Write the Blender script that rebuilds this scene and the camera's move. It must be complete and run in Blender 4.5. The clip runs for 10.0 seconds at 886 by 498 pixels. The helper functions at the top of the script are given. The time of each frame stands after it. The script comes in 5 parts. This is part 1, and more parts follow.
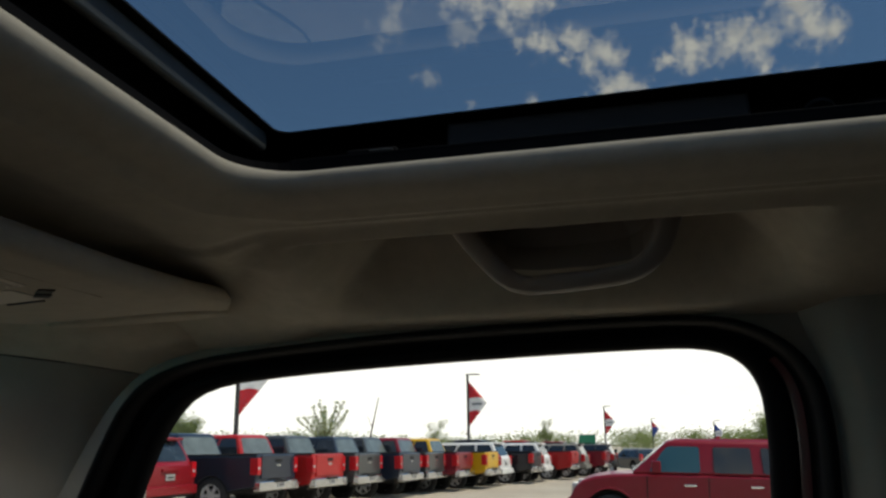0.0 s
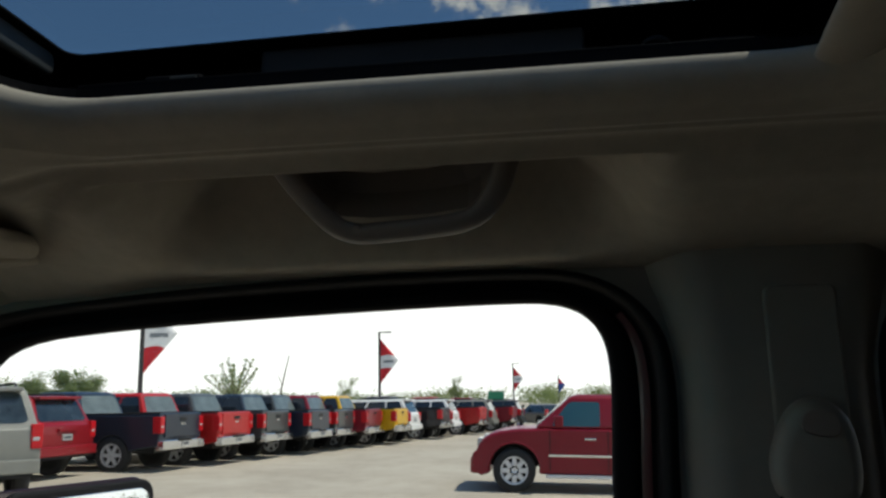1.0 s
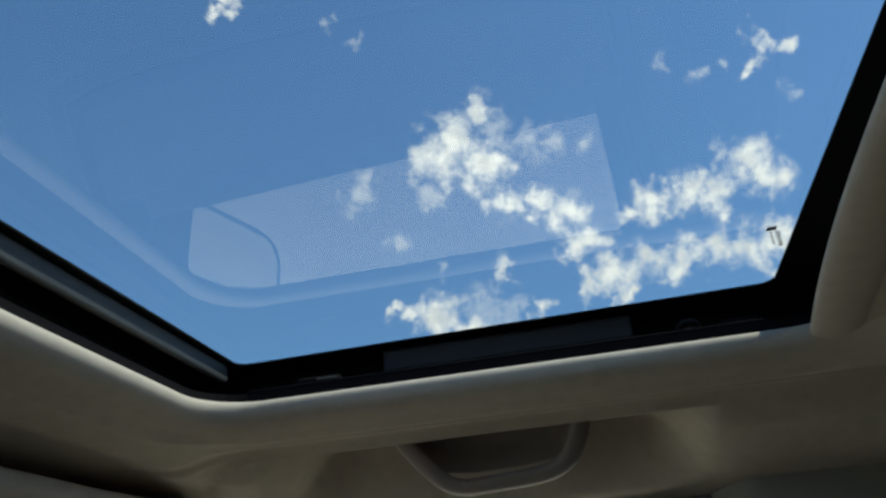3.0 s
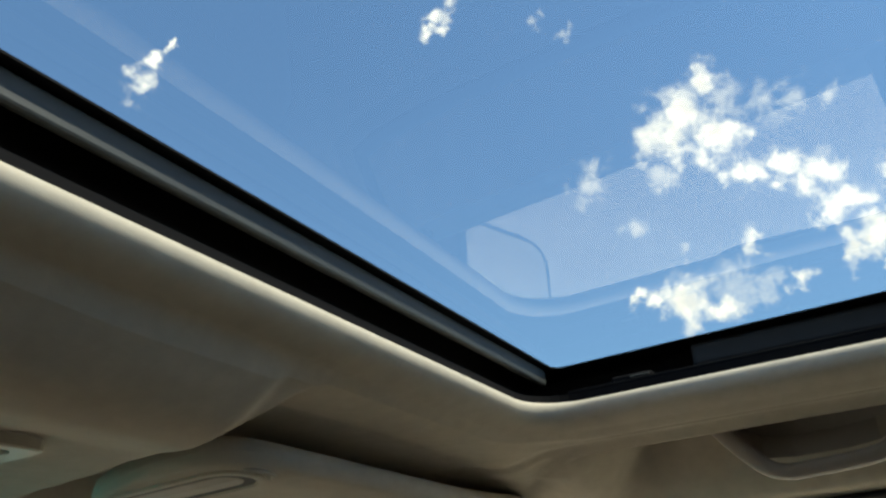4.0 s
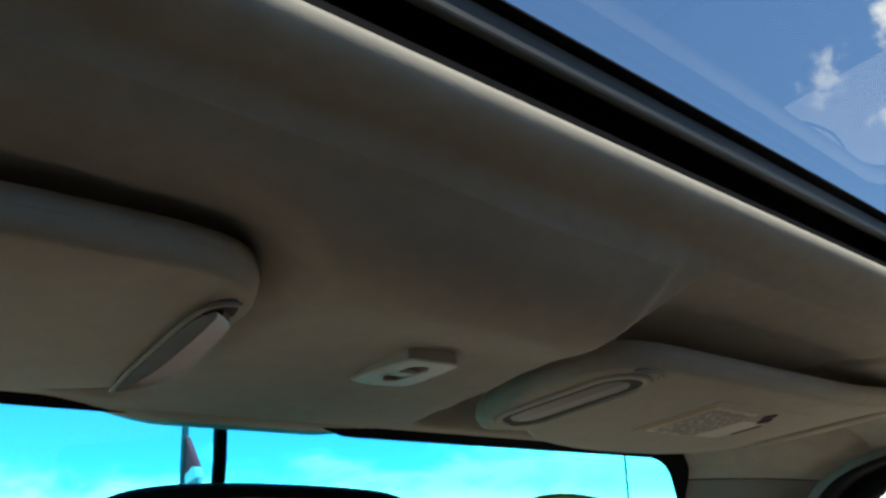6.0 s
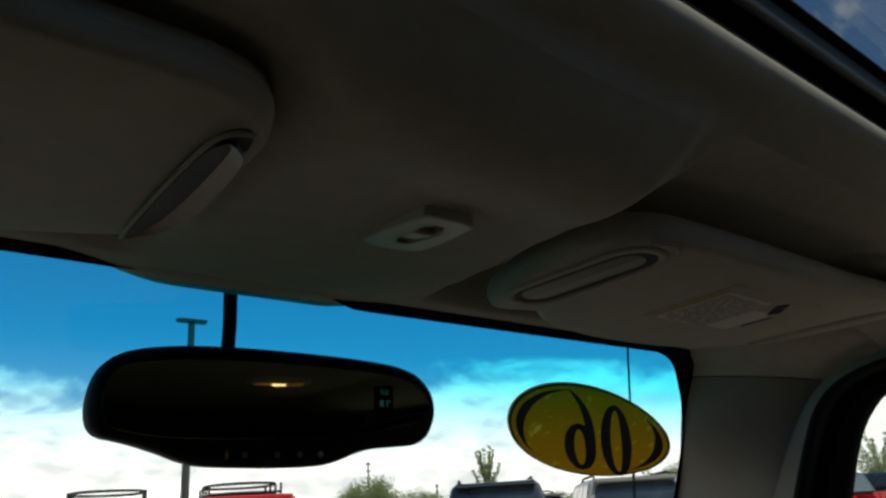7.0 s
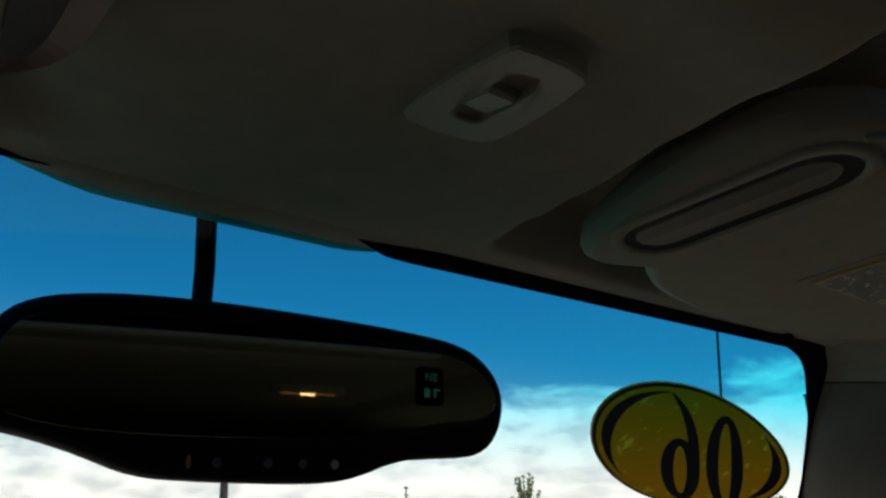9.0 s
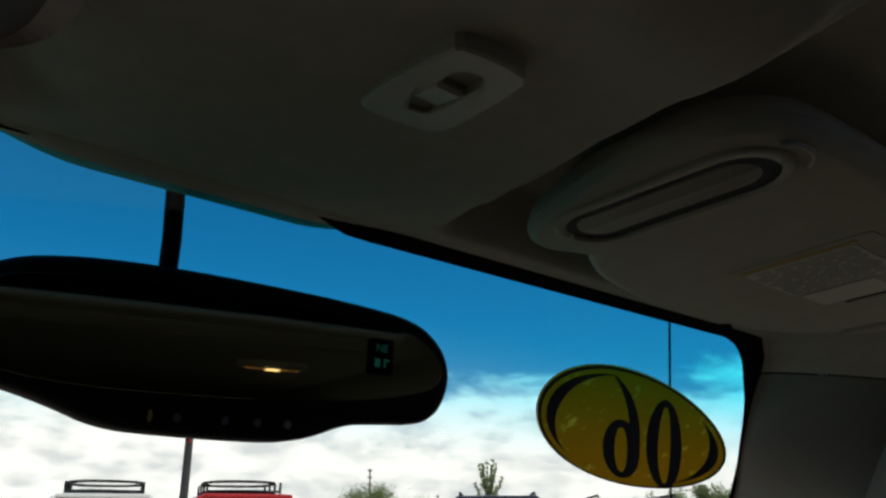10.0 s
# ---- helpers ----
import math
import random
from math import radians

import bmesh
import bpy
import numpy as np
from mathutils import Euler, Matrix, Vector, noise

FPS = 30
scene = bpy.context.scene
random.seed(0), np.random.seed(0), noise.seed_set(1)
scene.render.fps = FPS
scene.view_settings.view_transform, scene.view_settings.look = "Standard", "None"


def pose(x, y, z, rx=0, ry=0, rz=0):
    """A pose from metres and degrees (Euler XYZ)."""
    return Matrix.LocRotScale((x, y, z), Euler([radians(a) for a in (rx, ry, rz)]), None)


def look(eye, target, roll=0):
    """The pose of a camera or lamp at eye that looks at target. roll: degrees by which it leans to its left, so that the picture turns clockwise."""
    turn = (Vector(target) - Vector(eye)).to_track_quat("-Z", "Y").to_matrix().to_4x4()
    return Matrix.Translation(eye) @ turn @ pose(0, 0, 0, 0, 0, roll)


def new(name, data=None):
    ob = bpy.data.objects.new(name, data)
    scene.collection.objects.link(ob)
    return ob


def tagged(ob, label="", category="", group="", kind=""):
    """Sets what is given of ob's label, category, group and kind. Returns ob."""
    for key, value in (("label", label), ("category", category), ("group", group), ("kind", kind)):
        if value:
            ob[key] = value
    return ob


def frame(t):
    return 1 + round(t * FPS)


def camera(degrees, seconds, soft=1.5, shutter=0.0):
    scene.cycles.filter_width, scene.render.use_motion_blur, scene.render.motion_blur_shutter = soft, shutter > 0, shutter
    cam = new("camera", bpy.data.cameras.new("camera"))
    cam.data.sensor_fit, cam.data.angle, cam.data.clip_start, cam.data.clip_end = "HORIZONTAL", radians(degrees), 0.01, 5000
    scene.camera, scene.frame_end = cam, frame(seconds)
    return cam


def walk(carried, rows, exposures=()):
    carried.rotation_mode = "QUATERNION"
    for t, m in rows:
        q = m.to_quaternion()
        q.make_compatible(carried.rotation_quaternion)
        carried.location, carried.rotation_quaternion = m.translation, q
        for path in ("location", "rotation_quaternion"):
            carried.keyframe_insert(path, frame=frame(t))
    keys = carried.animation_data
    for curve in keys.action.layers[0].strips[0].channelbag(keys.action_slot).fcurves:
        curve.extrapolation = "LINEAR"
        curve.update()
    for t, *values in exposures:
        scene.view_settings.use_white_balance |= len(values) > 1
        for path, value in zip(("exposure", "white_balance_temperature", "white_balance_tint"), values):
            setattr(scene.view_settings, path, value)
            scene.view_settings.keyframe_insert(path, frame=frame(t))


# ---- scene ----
cam = camera(57.8, 10.0, soft=2.6)
PATH = [
    (0, (-0.0744, -0.2615, 1.5761), (1.8172, 0.1781, 2.0544), -0.90),
    (0.2, (-0.0620, -0.2670, 1.5760), (1.8176, 0.1928, 2.0818), -0.36),
    (0.3, (-0.0600, -0.2700, 1.5770), (1.8266, 0.1800, 2.0650), -0.14),
    (0.5, (-0.0469, -0.2742, 1.5659), (1.8679, 0.1439, 1.9646), 1.40),
    (0.8, (-0.0264, -0.3096, 1.5752), (1.9148, 0.0157, 1.9303), -0.02),
    (1, (-0.0111, -0.3185, 1.5772), (1.9395, -0.0829, 1.9507), -1.29),
    (1.5, (-0.0716, -0.3236, 1.5818), (1.8396, -0.1944, 2.1569), -1.20),
    (1.6, (-0.0750, -0.3220, 1.5830), (1.8274, -0.1950, 2.1868), -1.10),
    (2, (-0.1177, -0.3240, 1.5880), (1.7443, -0.1858, 2.3047), -2.10),
    (2.2, (-0.1273, -0.3252, 1.5930), (1.7155, -0.1946, 2.3592), -2.60),
    (3.3, (-0.2033, -0.3220, 1.5854), (1.5433, 0.1098, 2.4588), -6.11),
    (3.5, (-0.2194, -0.3194, 1.5831), (1.5052, 0.1997, 2.4529), -6.20),
    (4, (-0.2547, -0.2912, 1.5795), (1.3136, 0.5833, 2.4604), -3.88),
    (4.5, (-0.2807, -0.2569, 1.5791), (1.1384, 0.8374, 2.4672), -2.71),
    (5, (-0.2950, -0.2268, 1.5767), (0.9954, 1.0254, 2.4523), -2.59),
    (5.5, (-0.2946, -0.2093, 1.5775), (0.9443, 1.1054, 2.4358), -3.82),
    (6, (-0.2914, -0.1942, 1.5639), (0.9547, 1.1491, 2.3655), -5.38),
    (6.2, (-0.2904, -0.1885, 1.5500), (0.9775, 1.1701, 2.2893), -6.30),
    (7.3, (-0.2781, -0.1605, 1.5297), (1.0035, 1.2435, 2.1511), -2.21),
    (7.5, (-0.2768, -0.1572, 1.5289), (1.0311, 1.2153, 2.1657), -0.81),
    (8, (-0.2566, -0.1494, 1.5289), (1.1283, 1.1242, 2.2071), -0.72),
    (8.3, (-0.2017, -0.0746, 1.5395), (1.1546, 1.2349, 2.2072), -1.85),
    (8.5, (-0.1844, -0.0372, 1.5378), (1.0807, 1.3430, 2.2412), -1.80),
    (9, (-0.1558, 0.0055, 1.5412), (1.0269, 1.4645, 2.2286), -1.82),
    (9.5, (-0.1635, 0.0022, 1.5391), (1.0134, 1.4767, 2.2030), -1.67),
    (10, (-0.1652, -0.0240, 1.5278), (1.0756, 1.4026, 2.1801), -0.08),
]
EXPO = [(0.0, 0.05, 7100, 10), (0.5, 0.42, 6900, 9), (1.0, 0.1, 6700, 8), (1.5, 0.2, 6400, 7), (2.2, 0.75, 6200, 7), (3.4, 1.57, 6900, 4), (4.5, 2.05, 7700, 7), (5.3, 2.08, 7500, 10), (6.0, 1.5, 6900, 11), (6.3, 1.1, 6700, 10),
        (7.3, -0.36, 6900, 7), (10.0, -0.36, 6800, 7)]
walk(cam, [(t, look(eye, target, roll)) for t, eye, target, roll in PATH], EXPO)

# ---- world and sun ----
SUN_EL, SUN_AZ = 63.0, 177.0             # degrees; azimuth clockwise from +y
world = bpy.data.worlds.new("sky")
scene.world = world
world.use_nodes = True
e0, a0 = radians(SUN_EL), radians(SUN_AZ)
SUN_DIR = Vector((math.sin(a0) * math.cos(e0), math.cos(a0) * math.cos(e0), math.sin(e0)))
sun_data = bpy.data.lights.new("sun", "SUN")
sun_data.energy, sun_data.angle, sun_data.color = 4.2, radians(0.53), (1.0, 0.95, 0.88)
sun = new("sun", sun_data)
sun.rotation_euler = SUN_DIR.to_track_quat("Z", "Y").to_euler()


class Nodes:
    """A short hand for node trees."""

    def __init__(self, tree):
        self.t = tree

    def n(self, kind, **props):
        node = self.t.nodes.new("ShaderNode" + kind)
        for k, v in props.items():
            if k == "operation":
                node.operation = v
            elif k == "data_type":
                node.data_type = v
            elif k == "blend_type":
                node.blend_type = v
            elif k == "noise_dimensions":
                node.noise_dimensions = v
        return node

    def put(self, node, i, v):
        if isinstance(v, bpy.types.NodeSocket):
            self.t.links.new(v, node.inputs[i])
        else:
            node.inputs[i].default_value = v

    def math(self, op, a, b=0.0, c=0.0):
        m = self.n("Math", operation=op)
        self.put(m, 0, a), self.put(m, 1, b), self.put(m, 2, c)
        return m.outputs[0]

    def noise(self, vec, scale, detail=6.0, rough=0.55, distort=0.0):
        m = self.n("TexNoise")
        if vec is not None:
            self.put(m, "Vector", vec)
        self.put(m, "Scale", scale), self.put(m, "Detail", detail), self.put(m, "Roughness", rough), self.put(m, "Distortion", distort)
        return m.outputs[0]

    def ramp(self, fac, stops):
        m = self.n("ValToRGB")
        el = m.color_ramp.elements
        while len(el) < len(stops):
            el.new(0.5)
        for q, (p, c) in zip(el, stops):
            q.position, q.color = p, (*c, 1) if not isinstance(c, float) else (c, c, c, 1)
        self.put(m, 0, fac)
        return m.outputs[0]

    def step(self, v, a, b):
        m = self.n("MapRange")
        m.interpolation_type = "SMOOTHSTEP"
        self.put(m, 0, v), self.put(m, 1, a), self.put(m, 2, b)
        return m.outputs[0]

    def mix(self, fac, a, b):
        m = self.n("Mix", data_type="RGBA")
        self.put(m, 0, fac)
        self.put(m, 6, a if isinstance(a, bpy.types.NodeSocket) else (*a, 1))
        self.put(m, 7, b if isinstance(b, bpy.types.NodeSocket) else (*b, 1))
        return m.outputs[2]


# cumulus, cloud by cloud: puffs of azimuth, elevation and radius, in degrees
CLOUD_MAIN = [(80.9, 32.6, 2.45), (83.0, 34.4, 1.48), (79.0, 31.4, 1.79), (83.3, 30.6, 1.89), (84.8, 28.1, 1.42), (87.3, 28.2, 1.17), (89.2, 26.0, 1.69), (90.5, 24.5, 1.45), (89.1, 24.0, 1.00), (86.9, 26.5, 1.01)]
CLOUD_EAST = [(103.4, 27.5, 2.11), (104.6, 26.1, 1.60), (100.9, 26.4, 1.61), (98.5, 26.4, 1.57), (96.0, 26.3, 1.54), (93.8, 25.7, 1.19), (101.0, 24.4, 1.25)]
CLOUD_LOW = [(104.0, 21.9, 1.73), (101.9, 21.8, 1.43), (99.7, 21.9, 1.61), (97.2, 21.8, 1.65), (94.7, 22.1, 1.69), (92.3, 21.9, 1.57), (90.2, 21.6, 1.22), (92.4, 20.1, 0.89), (103.0, 19.8, 1.00)]
CLOUD_SOUTH = [(78.7, 20.5, 2.15), (80.7, 19.7, 1.58), (76.9, 21.0, 1.20), (84.1, 22.9, 1.02), (86.6, 20.5, 0.85), (75.5, 20.7, 0.56)]
CLOUD_HIGH = [(61.9, 42.3, 0.89), (60.9, 41.2, 0.75), (63.2, 43.4, 0.96), (106.6, 34.1, 1.11), (105.7, 33.0, 0.73), (108.5, 33.8, 0.89), (36.6, 36.3, 1.25), (37.8, 38.2, 0.81), (38.4, 39.2, 0.51)]
# unseen clouds round the rest of the sky, added for light and reflections
CLOUD_ELSEWHERE = [(-56.0, 35.0, 10.0), (213.0, 31.0, 12.0), (156.0, 30.0, 9.0), (262.0, 24.0, 9.0)]
WISPS = [(73.2, 29.1, 1.37), (78.7, 28.7, 1.12), (76.2, 25.7, 0.81), (88.2, 32.0, 1.46), (91.6, 31.1, 0.98), (73.0, 39.8, 0.62), (70.7, 41.6, 0.53), (99.0, 35.0, 0.78), (101.1, 33.7, 0.76),
         (103.2, 33.6, 0.47), (82.3, 20.4, 1.58), (84.3, 19.9, 1.17), (84.5, 32.8, 1.56), (75.8, 25.7, 0.63), (79.5, 23.6, 0.56), (107.3, 30.7, 0.84)]
w = Nodes(world.node_tree)
bgn = world.node_tree.nodes["Background"]
sky = w.n("TexSky")
sky.sky_type, sky.sun_disc = "NISHITA", False
sky.sun_elevation, sky.sun_rotation = radians(SUN_EL), radians(SUN_AZ)
sky.dust_density, sky.ozone_density = 0.3, 3.5
tc = w.n("TexCoord")
sep = w.n("SeparateXYZ")
w.put(sep, 0, tc.outputs["Generated"])
way = tc.outputs["Generated"]
warp = w.n("TexNoise")
w.put(warp, "Vector", way), w.put(warp, "Scale", 24.0), w.put(warp, "Detail", 6.0), w.put(warp, "Roughness", 0.55)
off = w.n("VectorMath", operation="SUBTRACT")
w.put(off, 0, warp.outputs[1]), w.put(off, 1, (0.5, 0.5, 0.5))
off2 = w.n("VectorMath", operation="SCALE")
w.put(off2, 0, off.outputs[0]), w.put(off2, "Scale", 0.085)
moved = w.n("VectorMath", operation="ADD")
w.put(moved, 0, way), w.put(moved, 1, off2.outputs[0])


def puffs(lot, swell):
    """The nearest puff's share: 1 at its heart, 0 at its rim."""
    best = None
    for azim, elev, rad in lot:
        a, e = radians(azim), radians(elev)
        d = w.n("VectorMath", operation="DISTANCE")
        w.put(d, 0, moved.outputs[0]), w.put(d, 1, (math.sin(a) * math.cos(e), math.cos(a) * math.cos(e), math.sin(e)))
        v = w.math("MULTIPLY_ADD", d.outputs["Value"], -1.0 / (radians(rad) * swell), 1.0)
        best = v if best is None else w.math("MAXIMUM", best, v)
    return best


heap = puffs(CLOUD_MAIN + CLOUD_EAST + CLOUD_LOW + CLOUD_SOUTH + CLOUD_HIGH + CLOUD_ELSEWHERE, 1.22)
veil = puffs(WISPS, 1.35)
fine = w.noise(way, 50.0, 9.0, 0.58)
dens = w.math("MULTIPLY_ADD", w.math("SUBTRACT", fine, 0.5), 1.7, heap)
wisp = w.math("MULTIPLY_ADD", w.math("SUBTRACT", w.noise(way, 48.0, 10.0, 0.68, 0.5), 0.5), 2.4, w.math("MAXIMUM", veil, w.math("SUBTRACT", heap, 0.10)))
cumulus = w.math("MAXIMUM", w.step(dens, 0.04, 1.02), w.math("MULTIPLY", w.step(wisp, 0.02, 1.05), 0.36))
# the low deck that closes up towards the horizon
streak = w.n("CombineXYZ")
az = w.math("ARCTAN2", sep.outputs[0], sep.outputs[1])
w.put(streak, 0, w.math("MULTIPLY", az, 5.0)), w.put(streak, 1, w.math("MULTIPLY", sep.outputs[2], 11.0))
deckn = w.noise(streak.outputs[0], 1.6, 8.0, 0.6, 0.4)
deck = w.step(w.math("ADD", w.math("MULTIPLY", w.math("SUBTRACT", 0.172, sep.outputs[2]), 7.0), w.math("MULTIPLY", w.math("SUBTRACT", deckn, 0.5), 1.2)), -0.03, 0.32)
shade = w.step(w.noise(streak.outputs[0], 3.4, 8.0, 0.62), 0.42, 0.66)
deck_col = w.mix(w.math("MULTIPLY", shade, w.math("MULTIPLY_ADD", w.step(az, 1.15, 0.75), 0.7, 0.3)), (12.8, 12.9, 13.0), (8.6, 8.9, 9.4))
body = w.step(w.noise(way, 34.0, 6.0, 0.55), 0.42, 0.66)
cum_col = w.mix(w.math("MULTIPLY", body, w.step(dens, 0.35, 0.95)), (8.5, 8.35, 8.05), (6.1, 6.15, 6.3))
deep = w.n("VectorMath", operation="MULTIPLY")
w.put(deep, 0, sky.outputs[0]), w.put(deep, 1, (0.80, 1.02, 1.13))
c1 = w.mix(deck, deep.outputs[0], deck_col)
c2 = w.mix(cumulus, c1, cum_col)
w.put(bgn, 0, c2)
bgn.inputs[1].default_value = 0.11


# ---- small helpers ----
def mesh_of(name, verts, faces, material, smooth=False):
    me = bpy.data.meshes.new(name)
    me.from_pydata([tuple(v) for v in verts], [], [tuple(f) for f in faces])
    me.materials.append(material)
    if smooth:
        me.polygons.foreach_set("use_smooth", [True] * len(me.polygons))
    me.update()
    return me


def thing(name, geo, material, parent=None, smooth=False, label="", category="", group="", kind=""):
    """geo: (verts, faces). With a parent it is a part."""
    ob = new(name, mesh_of(name, geo[0], geo[1], material, smooth))
    if parent is not None:
        ob.parent = parent
    return tagged(ob, label, category, group, kind)


def part(name, geo, material, parent, label="", smooth=False):
    return thing(name, geo, material, parent, smooth, label)


def empty(name, label, category, group="", at=None):
    ob = new(name)
    ob.empty_display_size = 0.1
    if at is not None:
        ob.matrix_world = at
    return tagged(ob, label, category, group)


def join(*geos):
    verts, faces = [], []
    for v, f in geos:
        b = len(verts)
        verts += list(v)
        faces += [tuple(i + b for i in q) for q in f]
    return verts, faces


def moved_geo(geo, m):
    return [m @ Vector(v) for v in geo[0]], geo[1]


def sstep(a, b, v):
    k = min(1.0, max(0.0, (v - a) / (b - a)))
    return k * k * (3 - 2 * k)


def lerp_profile(pts, v):
    if v <= pts[0][0]:
        return pts[0][1]
    for (a, fa), (b, fb) in zip(pts, pts[1:]):
        if v <= b:
            k = (v - a) / (b - a)
            return fa + (fb - fa) * (k * k * (3 - 2 * k) * 0.35 + k * 0.65)
    return pts[-1][1]


def rounded_rect(x0, y0, x1, y1, r, n=8):
    rs = r if isinstance(r, (tuple, list)) else (r,) * 4
    pts = []
    for (cx, cy, sx, sy, a), q in zip(((x0, y0, 1, 1, 180), (x1, y0, -1, 1, 270), (x1, y1, -1, -1, 0), (x0, y1, 1, -1, 90)), rs):
        for i in range(n + 1):
            t = radians(a + 90 * i / n)
            pts.append((cx + sx * q + q * math.cos(t), cy + sy * q + q * math.sin(t)))
    return pts


def soften(pts, rounds=2, closed=True):
    """Corner cutting."""
    for _ in range(rounds):
        out = [] if closed else [pts[0]]
        for i in range(len(pts) if closed else len(pts) - 1):
            p, q = pts[i], pts[(i + 1) % len(pts)]
            out.append(tuple(a * 0.75 + b * 0.25 for a, b in zip(p, q)))
            out.append(tuple(a * 0.25 + b * 0.75 for a, b in zip(p, q)))
        if not closed:
            out.append(pts[-1])
        pts = out
    return pts


def loft(rings, closed=True, caps=False):
    n = len(rings[0])
    verts = [tuple(v) for r in rings for v in r]
    faces = []
    for k in range(len(rings) - 1):
        for i in range(n if closed else n - 1):
            j = (i + 1) % n
            faces.append((k * n + i, k * n + j, (k + 1) * n + j, (k + 1) * n + i))
    if caps:
        faces.append(tuple(range(n - 1, -1, -1)))
        b = (len(rings) - 1) * n
        faces.append(tuple(b + i for i in range(n)))
    return verts, faces


def inset(outline, d):
    """Shift a counter-clockwise outline inwards by d."""
    out, n = [], len(outline)
    for i in range(n):
        p, q, r = Vector(outline[i - 1]), Vector(outline[i]), Vector(outline[(i + 1) % n])
        a, b = (q - p), (r - q)
        t = (a.normalized() if a.length > 1e-9 else Vector((0, 0))) + (b.normalized() if b.length > 1e-9 else Vector((0, 0)))
        t = t.normalized() if t.length > 1e-9 else Vector((1, 0))
        out.append((q.x - t.y * d, q.y + t.x * d))
    return out


def slab(outline, z0, z1, r, steps=4, both=True):
    """A plate with rounded rims: the outline in x, y from z0 to z1, rim radius r."""
    low = [[(x, y, z0 + r * (1 - math.cos(math.pi / 2 * i / steps))) for x, y in inset(outline, r * (1 - math.sin(math.pi / 2 * i / steps)))] for i in range(steps + 1)]
    if both:
        high = [[(x, y, z1 - r * (1 - math.cos(math.pi / 2 * i / steps))) for x, y in inset(outline, r * (1 - math.sin(math.pi / 2 * i / steps)))] for i in range(steps, -1, -1)]
    else:
        high = [[(x, y, z1) for x, y in outline]]
    return loft(low + high, True, True)


def box(x0, y0, z0, x1, y1, z1, r=0.0):
    if r:
        return slab(rounded_rect(x0, y0, x1, y1, r, 3), z0, z1, r * 0.7, 2)
    return loft([[(x0, y0, z), (x1, y0, z), (x1, y1, z), (x0, y1, z)] for z in (z0, z1)], True, True)


def tube(path, radius, n=10, flat=1.0, up=(0, 0, 1), caps=True):
    """A tube along a path; flat squeezes it across the up direction; radius may be a list."""
    path = [Vector(p) for p in path]
    rings = []
    for i, p in enumerate(path):
        t = (path[min(i + 1, len(path) - 1)] - path[max(i - 1, 0)]).normalized()
        s = t.cross(Vector(up))
        s = s.normalized() if s.length > 1e-4 else Vector((1, 0, 0))
        u = s.cross(t).normalized()
        r = radius[i] if isinstance(radius, (list, tuple)) else radius
        rings.append([p + s * (math.cos(2 * math.pi * k / n) * r) + u * (math.sin(2 * math.pi * k / n) * r * flat) for k in range(n)])
    return loft(rings, True, caps)


def lathe(profile, n=24, axis="z", caps=True):
    """Profile of (radius, height) pairs turned about an axis."""
    rings = []
    for r, h in profile:
        ring = []
        for k in range(n):
            c, s = math.cos(2 * math.pi * k / n) * r, math.sin(2 * math.pi * k / n) * r
            ring.append({"z": (c, s, h), "x": (h, c, s), "y": (s, h, c)}[axis])
        rings.append(ring)
    return loft(rings, True, caps)


# ---- materials ----
def principled(name, col, rough=0.6, metal=0.0, var=0.0, scale=20.0, bump=0.0, bump_scale=200.0, coat=0.0, spec=None, col2=None, big=2.0, var_rand=0.0):
    m = bpy.data.materials.new(name)
    m.use_nodes = True
    k = Nodes(m.node_tree)
    b = m.node_tree.nodes["Principled BSDF"]
    b.inputs["Roughness"].default_value, b.inputs["Metallic"].default_value = rough, metal
    b.inputs["Coat Weight"].default_value, b.inputs["Coat Roughness"].default_value = coat, 0.05
    if spec is not None:
        b.inputs["Specular IOR Level"].default_value = spec
    co = k.n("TexCoord").outputs["Object"]
    if var or col2:
        f = k.math("MULTIPLY_ADD", k.noise(co, scale, 6.0, 0.6), 0.6, k.math("MULTIPLY", k.noise(co, big, 4.0, 0.5), 0.4))
        lo = tuple(c * (1 - var) for c in col)
        hi = col2 if col2 else tuple(min(1.0, c * (1 + var)) for c in col)
        k.put(b, "Base Color", k.mix(k.step(f, 0.32, 0.68), lo, hi))
        k.put(b, "Roughness", k.math("MULTIPLY_ADD", f, 0.25, rough - 0.12))
    else:
        b.inputs["Base Color"].default_value = (*col, 1)
    if bump:
        bn = k.n("Bump")
        k.put(bn, "Strength", bump), k.put(bn, "Distance", 0.002)
        k.put(bn, "Height", k.noise(co, bump_scale, 3.0, 0.6))
        k.put(b, "Normal", bn.outputs[0])
    return m


